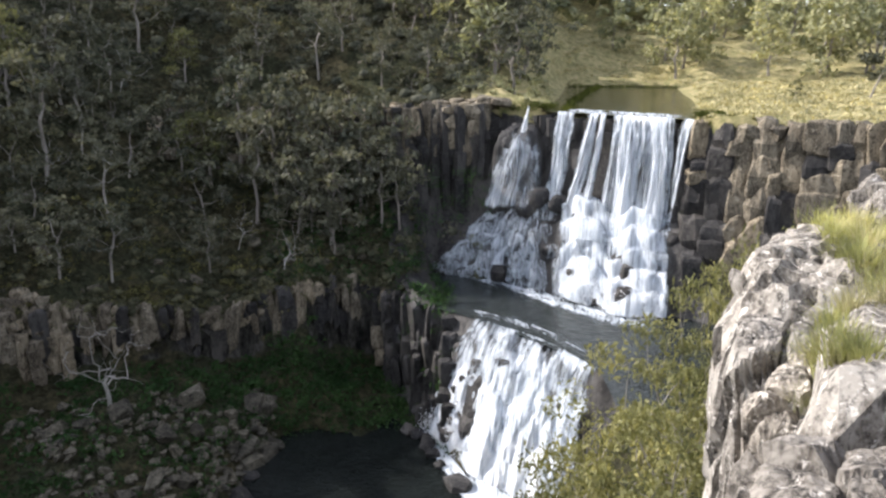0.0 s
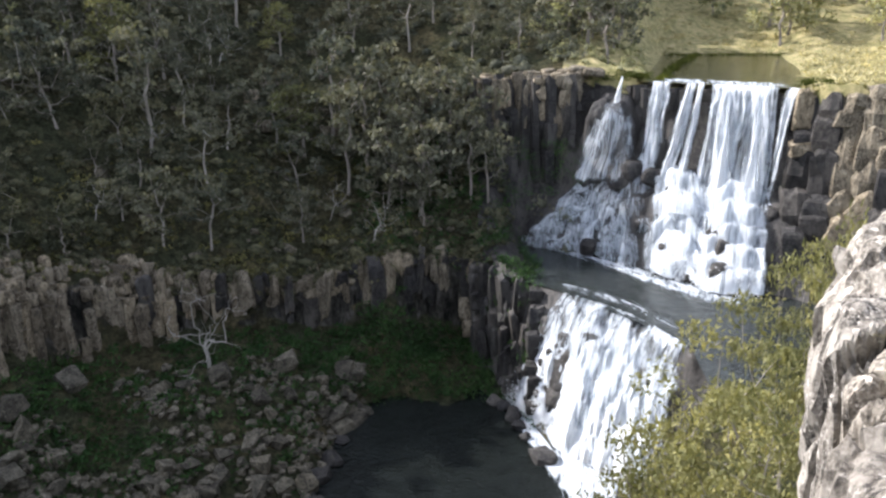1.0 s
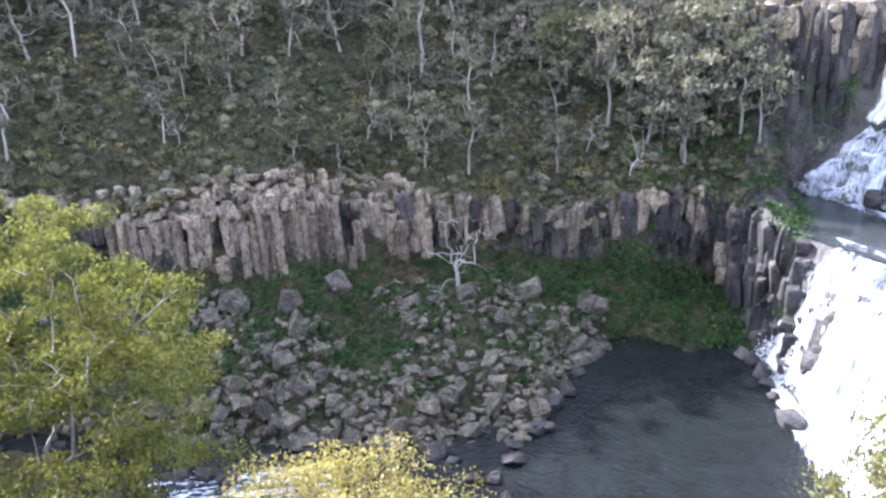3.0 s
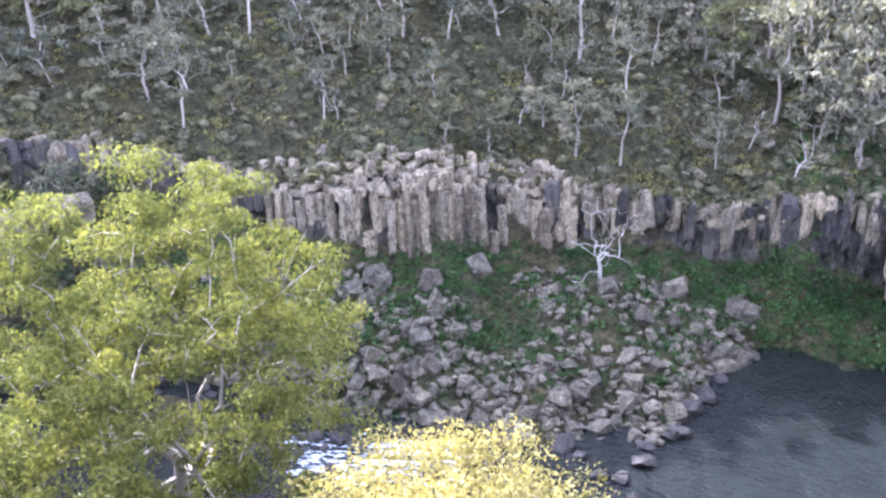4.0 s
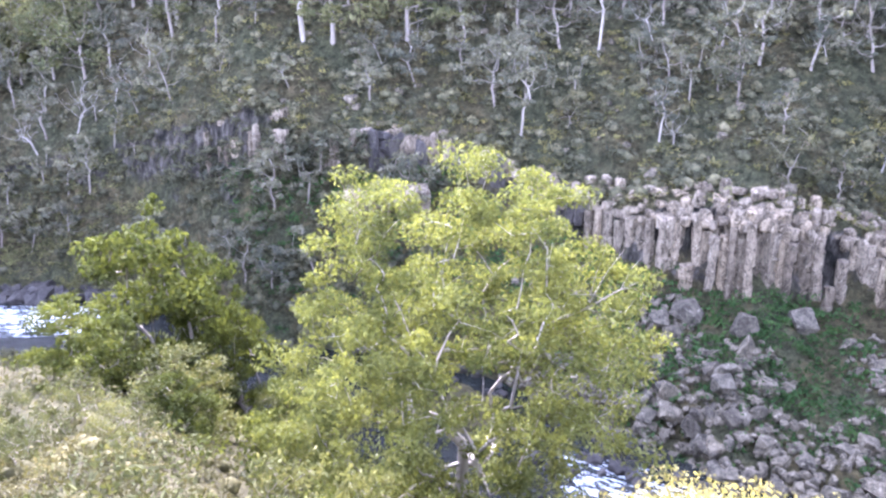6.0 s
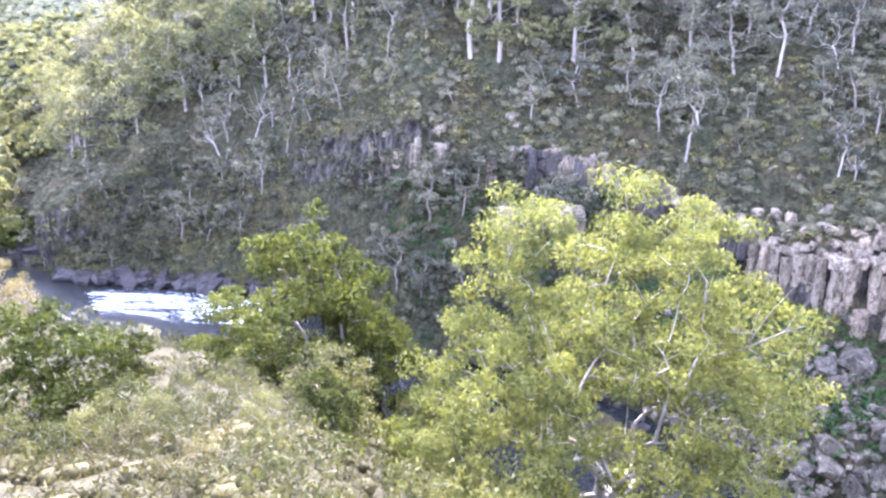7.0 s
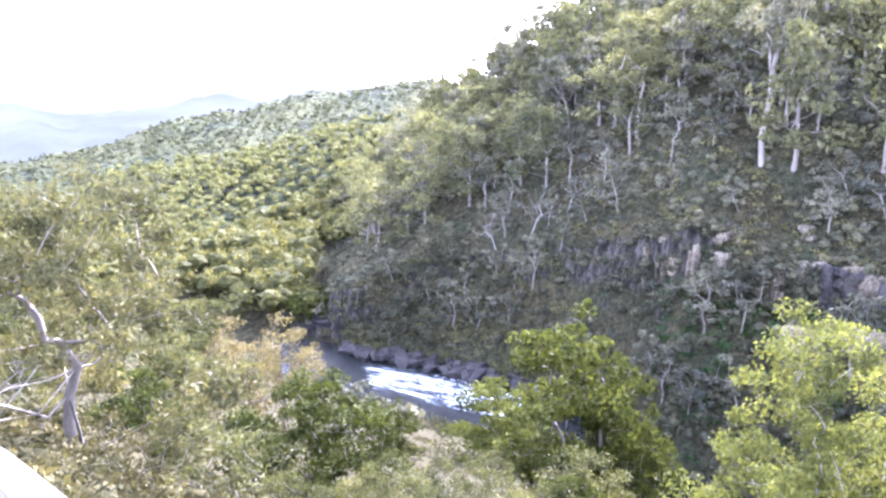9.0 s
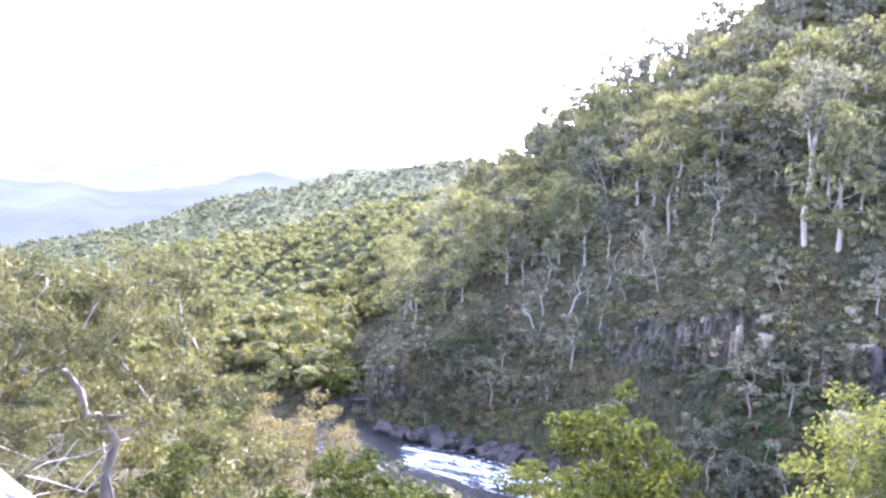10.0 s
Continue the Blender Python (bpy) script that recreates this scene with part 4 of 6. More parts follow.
for az, r, s in ((-1.2, 63.2, 2.3), (0.8, 68.5, 1.5), (1.3, 70.5, 1.7), (2.0, 72.5, 1.3), (0.3, 66.5, 1.1), (-9.5, 55.5, 2.2), (-10.5, 57, 2.4), (2.8, 73.5, 1.4), (-7.5, 57.5, 1.2)):
    boulder(rng.choice(WET_BOULDERS), spot(az, r, -38.0), s, "wet black boulder below the lower falls", "plunge pool boulders", 0.65)
for az, r, s in ((47.5, 66, 2.6), (24.0, 72.5, 1.8), (18.9, 74.5, 2.5), (13.9, 70.5, 2.2), (34, 73.0, 2.2), (38, 70.5, 2.4), (42, 71.5, 2.3)):
    boulder(rng.choice(BOULDERS), on_ground(az, r, -0.25 * s), s, "large pale grey boulder on the mossy bank", "large boulders", 0.8)
for az, el in ((66.9, -15.9), (65.6, -16.2), (63.4, -15.6), (62.3, -15.8)):
    block = new("boulder", rng.choice(BLOCKS))
    block.matrix_basis = Matrix.LocRotScale(spot(az, 83.0, 83.0 * math.tan(radians(el)) - 0.5), Euler((0.1, rng.uniform(-0.15, 0.15), radians(az + rng.uniform(-20, 20)))), Vector((rng.uniform(2.3, 3.3), 2.4, rng.uniform(2.4, 3.2))))
    tagged(block, "large pale square boulder below the cliff", "boulder", "large boulders")
stones = []
for i in range(330):
    az = rng.uniform(5, 82)
    r0, r1 = at_line(low_rim, az)[0] + 2, at_line(terrace, az)[0]
    r = r0 + (r1 - r0) * rng.random() ** 1.5
    s = 0.35 + 1.2 * rng.random() ** 2.5
    stones.append((on_ground(az, r, -0.1), (s * 1.2, s, s * 0.8)))
rubble("slope_stones", BOULDERS, stones, "lichened grey stones on the wooded slope")
stones = []
while len(stones) < 1200:
    az = rng.uniform(13, 56)
    rb, rf = at_line(far_bank, az)[0], at_line(low_foot, az)[0]
    f = rng.random() ** 1.2
    r = rb + (rf - rb) * f
    if 0.45 * noise.noise(spot(az, r) * 0.13) < -0.66 + 0.95 * f:
        continue
    s = rng.uniform(0.3, 0.85)
    stones.append((on_ground(az, r, -0.1), (s * 1.3, s, s * 0.8)))
rubble("talus_stones", BOULDERS, stones, "small grey stones on the mossy talus")


def spray(places, sizes, count, length, label, seed):
    rs = np.random.RandomState(seed)
    c = np.repeat(np.array(places, float), count, 0) + rs.normal(size=(len(places) * count, 3)) * np.repeat(sizes, count)[:, None]
    d = rs.normal(size=c.shape)
    d /= np.linalg.norm(d, axis=1)[:, None]
    s = np.cross(d, rs.normal(size=c.shape))
    s /= np.linalg.norm(s, axis=1)[:, None] + 1e-9
    k = length * rs.uniform(0.4, 1.3, len(c))[:, None]
    V = np.stack([c - d * k, c + s * k * 0.5, c + d * k, c - s * k * 0.5], 1).reshape(-1, 3)
    return tagged(new("spray", mesh_of("spray", V, np.arange(len(V)).reshape(-1, 4), spray_mat, False)), label, "spray", kind="stuff")


places = [low_point(rng.random(), rng.uniform(0.82, 1.0), 0.9) for _ in range(120)]
spray(places, [0.35] * len(places), 22, 0.10, "white spray on the lower falls", 71)
places = [apron_point(rng.uniform(-16, -9), rng.uniform(0.8, 1.0), 0.6) for _ in range(90)]
spray(places, [0.4] * len(places), 22, 0.11, "white spray on the upper falls", 72)


# ---- trees ----
def tube(path, radii, sides=5):
    """Vertices and faces of a tapering limb."""
    verts, faces = [], []
    ref = Vector((0.31, 0.77, 0.55)).normalized()
    for i, p in enumerate(path):
        d = (path[min(i + 1, len(path) - 1)] - path[max(i - 1, 0)]).normalized()
        x = d.cross(ref).normalized()
        y = d.cross(x)
        for k in range(sides):
            a = 2 * math.pi * k / sides
            verts.append(p + (x * math.cos(a) + y * math.sin(a)) * radii[i])
    for i in range(len(path) - 1):
        for k in range(sides):
            a, b = i * sides + k, i * sides + (k + 1) % sides
            faces.append((a, b, b + sides, a + sides))
    return verts, faces


def leaves(rs, centres, radius, count, length, width, droop, flat=0.75):
    """Leaves in clumps: rhombs that hang and turn at random."""
    c = np.repeat(np.array(centres, float), count, 0)
    n = len(c)
    off = rs.normal(size=(n, 3))
    off /= np.linalg.norm(off, axis=1)[:, None]
    rad = np.repeat(np.array(radius, float), count)
    off *= (rad * rs.random(n) ** 0.45)[:, None]
    off[:, 2] *= flat
    c = c + off
    d = rs.normal(size=(n, 3)) + off / rad[:, None] * 0.7
    d[:, 2] -= droop
    d /= np.linalg.norm(d, axis=1)[:, None]
    s = np.cross(d, rs.normal(size=(n, 3)))
    s /= np.linalg.norm(s, axis=1)[:, None] + 1e-9
    k = rs.uniform(0.6, 1.35, n)[:, None]
    L, W = d * length * k * 0.5, s * width * k * 0.5
    verts = np.stack([c - L, c + W - L * 0.1, c + L, c - W - L * 0.1], 1).reshape(-1, 3)
    return verts, np.arange(n * 4).reshape(-1, 4)


def tree(name, seed, tall, wide, trunk, bare, bark, leaf, lobes, count, size, label, lean=0.0, leaf_len=0.66, leaf_wide=0.3, droop=0.5, flat=0.7, twist=0.12, low=1.0, ragged=0.0, root=0.4, split=False, tiers=0, loose=0.75, dome=False):
    """A gum tree: a stem, limbs that reach to each clump of its crown, and a crown of single leaves.
    bare: the share of the height below the crown; low: how full the crown's underside is."""
    rng = random.Random(seed)
    rs = np.random.RandomState(seed)
    a = rng.uniform(0, 6.28)
    way = Vector((math.cos(a), math.sin(a), 0)) * lean
    nodes, parents = [], []
    reach = tall * (bare + 0.25 * (1 - bare))
    for i in range(6):
        f = i / 5
        nodes.append(way * reach * f ** 1.3 + Vector((rng.gauss(0, 0.02) * tall * f, rng.gauss(0, 0.02) * tall * f, reach * f - root * (1 - f))))
        parents.append(i - 1)
    mid = way * reach + Vector((0, 0, tall * (bare + 1) / 2))
    half = tall * (1 - bare) / 2 - size * 0.35
    pts = []
    gap = 1.3 * size
    tries = 0
    clumps = []
    for k in range(tiers):
        f = (k + 0.5) / tiers
        turn, out = k * 2.4 + rng.uniform(-0.5, 0.5), wide / 2 * (1 - 0.6 * f ** 1.8) * rng.uniform(0.3, 0.88)
        clumps.append(way * reach + Vector((math.cos(turn) * out, math.sin(turn) * out, tall * (bare + (1 - bare) * f ** 0.85) - size * 0.5)))
    if dome:
        clumps, gap = [], wide * 0.3
        while len(clumps) < tiers:
            v = Vector([rng.gauss(0, 1) for _ in range(3)]).normalized() * rng.random() ** 0.33
            p = mid + Vector((v.x * (wide / 2 - size * 0.6), v.y * (wide / 2 - size * 0.6), v.z * half - half * 0.12 * (1 - v.z)))
            if all((p - q).length > gap for q in clumps):
                clumps.append(p)
            else:
                gap *= 0.995
        gap = 1.3 * size
    spread = wide * loose / max(1, tiers) ** 0.5
    while tiers and len(pts) < lobes:
        k = spread * (1 - ragged * rng.random())
        pts.append(clumps[len(pts) % len(clumps)] + Vector((rng.gauss(0, 0.5) * k, rng.gauss(0, 0.5) * k, rng.gauss(0, 0.42 if dome else 0.2) * k)))
    while len(pts) < lobes and tries < 6000:
        tries += 1
        v = Vector([rng.gauss(0, 1) for _ in range(3)]).normalized() * rng.random() ** 0.36
        if v.z < 0:
            v.z *= low
        k = 1 - ragged * rng.random()
        p = mid + Vector((v.x * (wide / 2 - size * 0.5) * k, v.y * (wide / 2 - size * 0.5) * k, v.z * half))
        if all((p - q).length > gap for q in pts):
            pts.append(p)
        elif tries % 40 == 0:
            gap *= 0.93
    base = nodes[-1] - Vector((0, 0, tall * 0.12))
    for p in sorted(pts, key=lambda q: (q - base).length):
        best = min(range(2, len(nodes)), key=lambda i: (nodes[i] - p).length + 0.35 * (nodes[i] - base).length + (3 if nodes[i].z > p.z + 0.5 else 0))
        nodes.append(p)
        parents.append(best)
    load = [1] * len(nodes)
    for i in range(len(nodes) - 1, 0, -1):
        load[parents[i]] += load[i]
    top = load[0]
    rad = [max(0.012 * size, trunk * (l / top) ** 0.58) for l in load]
    def joined(tubes, name, parent):
        V, F = [], []
        for path, radii, sides in tubes:
            v, f = tube(path, radii, sides)
            F.extend([tuple(i + len(V) for i in q) for q in f])
            V.extend(v)
        return part(name, mesh_of(name, V, F, bark), parent)

    stem = [(nodes[:6], [trunk * (1.35 if i == 0 else 1 - 0.06 * i) for i in range(6)], 8)]
    limbs = {}
    root_of = list(range(len(nodes)))
    for i in range(6, len(nodes)):
        p, q = nodes[parents[i]], nodes[i]
        root_of[i] = i if parents[i] < 6 else root_of[parents[i]]
        d = q - p
        sag = Vector([rng.gauss(0, twist) for _ in range(3)]) * d.length
        mid1 = p + d * 0.35 + sag + Vector((0, 0, -0.1 * d.length))
        mid2 = p + d * 0.7 + sag * 0.6
        r0 = min(rad[parents[i]] * 0.85, rad[i] * 1.5)
        tip = 0.6 if load[i] > 1 else 0.25
        limbs.setdefault(root_of[i], []).append(([p, mid1, mid2, q], [r0, rad[i] * 1.1, rad[i], rad[i] * tip], 5 if rad[i] > 0.09 else 3))
    ob = new(name)
    if split:
        body = joined(stem, "trunk", ob)
        for k in sorted(limbs):
            joined(limbs[k][:1], "limb", body)
        fine_wood = [t for k in sorted(limbs) for t in limbs[k][1:]]
        if fine_wood:
            tagged(joined(fine_wood, "branchwork", ob), kind="stuff")
    else:
        joined(stem, "trunk", ob)
        if limbs:
            tagged(joined([t for k in sorted(limbs) for t in limbs[k]], "branchwork", ob), kind="stuff")
    if leaf:
        r = [size * rng.uniform(0.7, 1.3) for _ in pts]
        lv, lf = leaves(rs, pts, r, count, leaf_len, leaf_wide, droop, flat)
        part("crown", mesh_of("crown", lv, lf, leaf, smooth=False), ob)
    return tagged(ob, label, "tree")


def plant(proto, az, r, scale=1.0, label="", group="", sink=0.2, z=None, tall=1.0, turn=None):
    """A tree at a bearing and distance; the pattern itself takes the first place."""
    p = on_ground(az, r, sink) if z is None else spot(az, r, z)
    rot = Euler((rng.uniform(-0.05, 0.05), rng.uniform(-0.05, 0.05), rng.uniform(0, 6.28) if turn is None else turn))
    m = Matrix.LocRotScale(p, rot, None)
    if proto.get("used"):
        ob = copy_thing(proto, m)
    else:
        proto["used"] = 1
        ob = proto
        ob.matrix_basis = m
    ob.scale = (scale, scale, scale * tall)
    return tagged(ob, label, "", group)


SLOPE = [
    tree("gum_tree", 1, 12, 9.5, 0.2, 0.38, bark_pale, leaf_gum, 28, 26, 1.2, "grey green gum tree with a pale trunk on the shaded slope", leaf_len=0.64, leaf_wide=0.31, flat=0.5, tiers=7),
    tree("gum_tree", 2, 10, 9, 0.17, 0.25, bark_pale, leaf_gum, 28, 26, 1.2, "grey green gum tree with a pale trunk on the shaded slope", lean=0.25, leaf_len=0.64, leaf_wide=0.31, flat=0.5, tiers=6),
    tree("gum_tree", 3, 13, 7.5, 0.2, 0.42, bark_white, leaf_gum, 22, 32, 1.15, "slender gum tree with a white trunk on the shaded slope", lean=0.1, leaf_len=0.64, leaf_wide=0.31, flat=0.5, tiers=6),
    tree("gum_tree", 4, 8.5, 8.5, 0.15, 0.12, bark_grey, leaf_shrub, 28, 28, 1.2, "dark green gum tree on the shaded slope", leaf_len=0.64, leaf_wide=0.31, flat=0.55, tiers=8),
    tree("gum_tree", 5, 11, 11, 0.2, 0.3, bark_pale, leaf_gum, 32, 26, 1.2, "spreading grey green gum tree on the shaded slope", ragged=0.4, leaf_len=0.64, leaf_wide=0.31, flat=0.5, tiers=9),
    tree("gum_sapling", 6, 8, 6, 0.12, 0.3, bark_white, leaf_gum, 16, 44, 0.95, "thin gum sapling with a white trunk on the slope", lean=0.35, ragged=0.5, flat=0.5, tiers=5),
    tree("gum_sapling", 7, 9, 6.5, 0.14, 0.35, bark_white, leaf_gum, 11, 32, 0.9, "sparse half bare gum with white limbs on the slope", lean=0.3, ragged=0.5, flat=0.5, tiers=5),
]
taken = []


def free(az, r, gap):
    p = spot(az, r)
    if any((p - q).length < gap for q in taken):
        return False
    taken.append(p)
    return True


n = tries = 0
while n < 200 and tries < 9000:
    tries += 1
    az = rng.uniform(2, 99)
    r0, r1 = at_line(low_rim, az)[0] + 3, at_line(ridge, az)[0] - 6
    if az < 11:
        r0 = at_line(top_rim, az)[0] + 3 if rng.random() < 0.6 else r0
    r = r0 + (r1 - r0) * rng.random() ** 1.5
    if not free(az, r, 3.6):
        continue
    plant(rng.choice(SLOPE), az, r, rng.uniform(0.65, 1.1) * (0.75 if r < r0 + 12 else 1.15), group="slope trees", tall=rng.uniform(0.9, 1.15))
    n += 1
n = tries = 0
while n < 75 and tries < 5000:
    tries += 1
    az = rng.uniform(-6, 97) if rng.random() < 0.4 else rng.uniform(66, 96)
    r = at_line(ridge, az)[0] + rng.uniform(-24, 2)
    if not free(az, r, 4):
        continue
    plant(rng.choice(SLOPE[:2] + SLOPE[3:5]), az, r, rng.uniform(0.95, 1.35), group="slope trees")
    n += 1

# marked trees of the slope
white_gum = tree("white_gum", 21, 23, 8, 0.36, 0.55, bark_white, leaf_gum, 20, 60, 1.4, "tall white gum with a bare forked trunk", ragged=0.3, split=True, root=4.0)
plant(white_gum, 70.2, 104, tall=1.0)
tall_gum = tree("tall_gum", 22, 18, 12, 0.26, 0.4, bark_white, leaf_canopy, 56, 66, 1.3, "tall spreading gum with a white forked trunk", low=0.4, leaf_len=0.55, leaf_wide=0.24, flat=0.5, tiers=11)
plant(tall_gum, 78.4, 120, 1.05)
plant(tall_gum, 86.4, 133, 0.72, "domed gum tree with a pale trunk above the river")
for i in range(15):
    az = 75.5 + i * 1.45 + rng.uniform(-0.5, 0.5)
    r0, r1 = at_line(low_rim, az)[0] + 10, at_line(ridge, az)[0] - 5
    plant(tall_gum, az, r0 + (r1 - r0) * rng.uniform(0.05, 0.95), rng.uniform(0.5, 0.85))
canopy_gum = tree("canopy_gum", 24, 13, 11, 0.24, 0.22, bark_pale, leaf_canopy, 40, 32, 1.5, "broad dark green gum with a layered crown on the slope", leaf_len=0.7, leaf_wide=0.33, flat=0.5, ragged=0.15, tiers=12)
n = tries = 0
while n < 84 and tries < 4000:
    tries += 1
    az = rng.uniform(58, 98)
    r0, r1 = at_line(low_rim, az)[0] + 9, at_line(ridge, az)[0]
    r = r0 + (r1 - r0) * rng.random()
    if not free(az, r, 4.2):
        continue
    plant(canopy_gum, az, r, rng.uniform(0.75, 1.25), group="slope trees", tall=rng.uniform(0.85, 1.15))
    n += 1
n = tries = 0
while n < 46 and tries < 3000:
    tries += 1
    az = rng.uniform(12, 60)
    r0, r1 = at_line(top_foot, az)[0] - 6, at_line(terrace, az)[0]
    r = r0 + (r1 - r0) * rng.random() ** 1.3
    if not free(az, r, 3.2):
        continue
    plant(rng.choice((SLOPE[0], SLOPE[3], SLOPE[4], canopy_gum)), az, r, rng.uniform(0.6, 0.95), group="slope trees", tall=rng.uniform(0.9, 1.2))
    n += 1
n = tries = 0
while n < 60 and tries < 3000:
    tries += 1
    az = rng.uniform(28, 76)
    r0, r1 = at_line(low_rim, az)[0] + 6, at_line(terrace, az)[0]
    r = r0 + (r1 - r0) * rng.random()
    if not free(az, r, 2.6):
        continue
    plant(rng.choice(SLOPE), az, r, rng.uniform(0.55, 0.95), group="slope trees", tall=rng.uniform(0.8, 1.1))
    n += 1
plant(tall_gum, 51.5, 108, 0.95)
plant(tall_gum, 53.2, 111, 0.8)
plant(SLOPE[2], 40.3, 92, 0.9)
plant(SLOPE[2], 23.4, 92, 0.75)
plant(SLOPE[1], 17.0, 95, 0.85)
plant(SLOPE[4], 8.3, 90, 1.1, "pale leaning gum tree above the dark pool")
plant(SLOPE[1], 10.8, 91, 0.9)
for az, r, k in ((4.5, 91, 0.75), (6, 94, 0.9), (7.5, 92, 0.8), (9, 96, 1.0), (10.5, 93, 0.85), (12, 97, 1.0), (5.2, 96, 0.8), (13.5, 94, 0.9), (3.2, 90, 0.6), (8.2, 98, 0.9)):
    plant(rng.choice((SLOPE[0], SLOPE[4])), az, r, k * 1.2, group="slope trees", tall=1.05)
dead_tree = tree("dead_tree", 31, 9.0, 12, 0.21, 0.15, bark_dead, None, 66, 0, 0.7, "bare white dead tree on the mossy bank", twist=0.1, split=True, tiers=13)
plant(dead_tree, 24.6, 74)
dead_shrub = tree("dead_tree", 32, 6, 6, 0.09, 0.2, bark_dead, None, 40, 0, 0.7, "bare grey fallen tree on the slope", lean=0.5, twist=0.08)
for az, r, s in ((85.6, 120, 1.5), (83, 119, 1.2), (88, 122, 1.2), (12, 86, 1.1), (27, 96, 1.0), (46, 98, 1.1), (57, 106, 1.2), (28, 108, 1.2), (22, 112, 1.3), (80.5, 118, 1.0), (63, 98, 1.0), (35, 97, 0.9), (31, 86, 0.8), (44, 84, 0.8), (15, 90, 0.9)):
    plant(dead_shrub, az, r, s)


# ---- undergrowth, one sheet of leaves a kind ----
def scatter(name, leaf, places, size, count, length, width, droop, label, category, seed, flat=0.7):
    rs = np.random.RandomState(seed)
    lv, lf = leaves(rs, places, [size * rng.uniform(0.6, 1.3) for _ in places], count, length, width, droop, flat)
    return tagged(new(name, mesh_of(name, lv, lf, leaf, smooth=False)), label, category, kind="stuff")


def slope_places(n, az0, az1, line_a, line_b, lift, power=1.0, keep=-0.25, freq=0.12):
    out = []
    while len(out) < n:
        az = rng.uniform(az0, az1)
        ra, rb = at_line(line_a, az)[0], at_line(line_b, az)[0]
        r = ra + (rb - ra) * rng.random() ** power
        p = on_ground(az, r, -lift * rng.uniform(0.4, 1.2))
        if noise.noise(p * freq) > keep:
            out.append(p)
    return out


def lumps(places, radii, squash, seed, level=2):
    """The dense hearts of bushes: lumpy low domes that the leaves stand on."""
    bm = bmesh.new()
    bmesh.ops.create_icosphere(bm, subdivisions=level, radius=1)
    unit = np.array([v.co for v in bm.verts])
    tri = np.array([[v.index for v in f.verts] for f in bm.faces])
    bm.free()
    rs = np.random.RandomState(seed)
    shapes = [unit * (0.82 + 0.4 * np.array([noise.fractal(Vector(u) * 1.7 + Vector((k * 9.1, 3, seed)), 0.8, 2, 3) for u in unit]))[:, None] for k in range(8)]
    V, F = [], []
    for i, (p, r) in enumerate(zip(places, radii)):
        V.append(shapes[rs.randint(8)] * (r * rs.uniform(0.7, 1.35, 3) * (1, 1, squash)) + np.array(p))
        F.append(tri + i * len(unit))
    return np.concatenate(V), np.concatenate(F)


def thicket(name, leaf, places, size, count, length, label, category, seed, squash=0.68, heart=0.5, level=1):
    """Bushes grown into each other: hearts with single leaves all over them."""
    rs = np.random.RandomState(seed)
    radii = [size * rng.uniform(0.55, 1.4) for _ in places]
    ob = tagged(new(name), label, category, kind="stuff")
    v, f = lumps(places, [r * heart for r in radii], squash, seed, level)
    tagged(part("bush_heart", mesh_of("bush_heart", v, f, leaf, True), ob), kind="stuff")
    v, f = leaves(rs, places, radii, count, length, length * 0.48, 0.2, squash)
    tagged(part("foliage", mesh_of("foliage", v, f, leaf, False), ob), kind="stuff")
    return ob


thicket("undergrowth", leaf_shrub, slope_places(1600, 2, 101, low_rim, top_rim, 0.3, 1.0, -0.5, 0.25), 1.4, 50, 0.46, "grey green scrub on the shaded slope", "scrub", 5)
thicket("undergrowth", leaf_gum, slope_places(2100, -3, 99, top_foot, ridge, 0.5, 1.0, -0.6, 0.2), 2.0, 56, 0.58, "grey green scrub high on the slope", "scrub", 6)
thicket("undergrowth", leaf_shrub, slope_places(480, 58, 83, far_bank, low_rim, 0.35, 0.8, -0.35, 0.25) + slope_places(150, 83, 99.2, far_bank, low_rim, 0.35, 0.5, -0.2, 0.25), 1.4, 46, 0.46, "dark scrub on the steep river bank", "scrub", 26)
thicket("bank_scrub", leaf_shrub, [spot(az, at_line(low_foot, az)[0] + rng.uniform(-1.8, 0.4), at_line(low_foot, az)[1] + rng.uniform(0.0, 4.5)) for az in [rng.uniform(66, 79) for _ in range(90)]], 0.95, 44, 0.4, "dark scrub against the foot of the columns", "scrub", 49)
# scrub added over the gully columns to hide their bright tops
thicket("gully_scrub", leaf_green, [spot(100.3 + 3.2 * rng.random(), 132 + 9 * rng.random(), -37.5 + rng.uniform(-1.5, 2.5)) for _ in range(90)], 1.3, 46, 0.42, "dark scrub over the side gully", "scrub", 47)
n = tries = 0
while n < 34 and tries < 2000:
    tries += 1
    az = rng.uniform(62, 101)
    r0, r1 = at_line(far_bank, az)[0], at_line(low_rim, az)[0]
    r = r0 + (r1 - r0) * rng.uniform(0.25, 1.0)
    if (az < 82 and r > r1 - 5) or not free(az, r, 3.4):
        continue
    plant(rng.choice(SLOPE[3:7]), az, r, rng.uniform(0.55, 0.85), group="slope trees")
    n += 1
scatter("moss", leaf_moss, slope_places(1500, 3, 76, far_bank, low_foot, 0.15, 0.5, -0.45), 1.1, 32, 0.42, 0.18, -0.5, "green fern and moss at the cliff foot", "moss", 7, 0.35)
scatter("bluff_grass", leaf_canopy, slope_places(520, 82, 100, far_bank, low_rim, 0.2, 1.2, -0.5), 1.1, 50, 0.42, 0.13, -0.5, "green grass on the river bluff", "grass", 8, 0.4)
scatter("moss", leaf_moss, [spot(rng.uniform(-4, 5), 93 + rng.uniform(-2.5, 0.5), rng.uniform(-22, -14)) for _ in range(70)], 1.0, 40, 0.26, 0.08, 0.2, "dark moss on the wet rock", "moss", 19, 0.6)
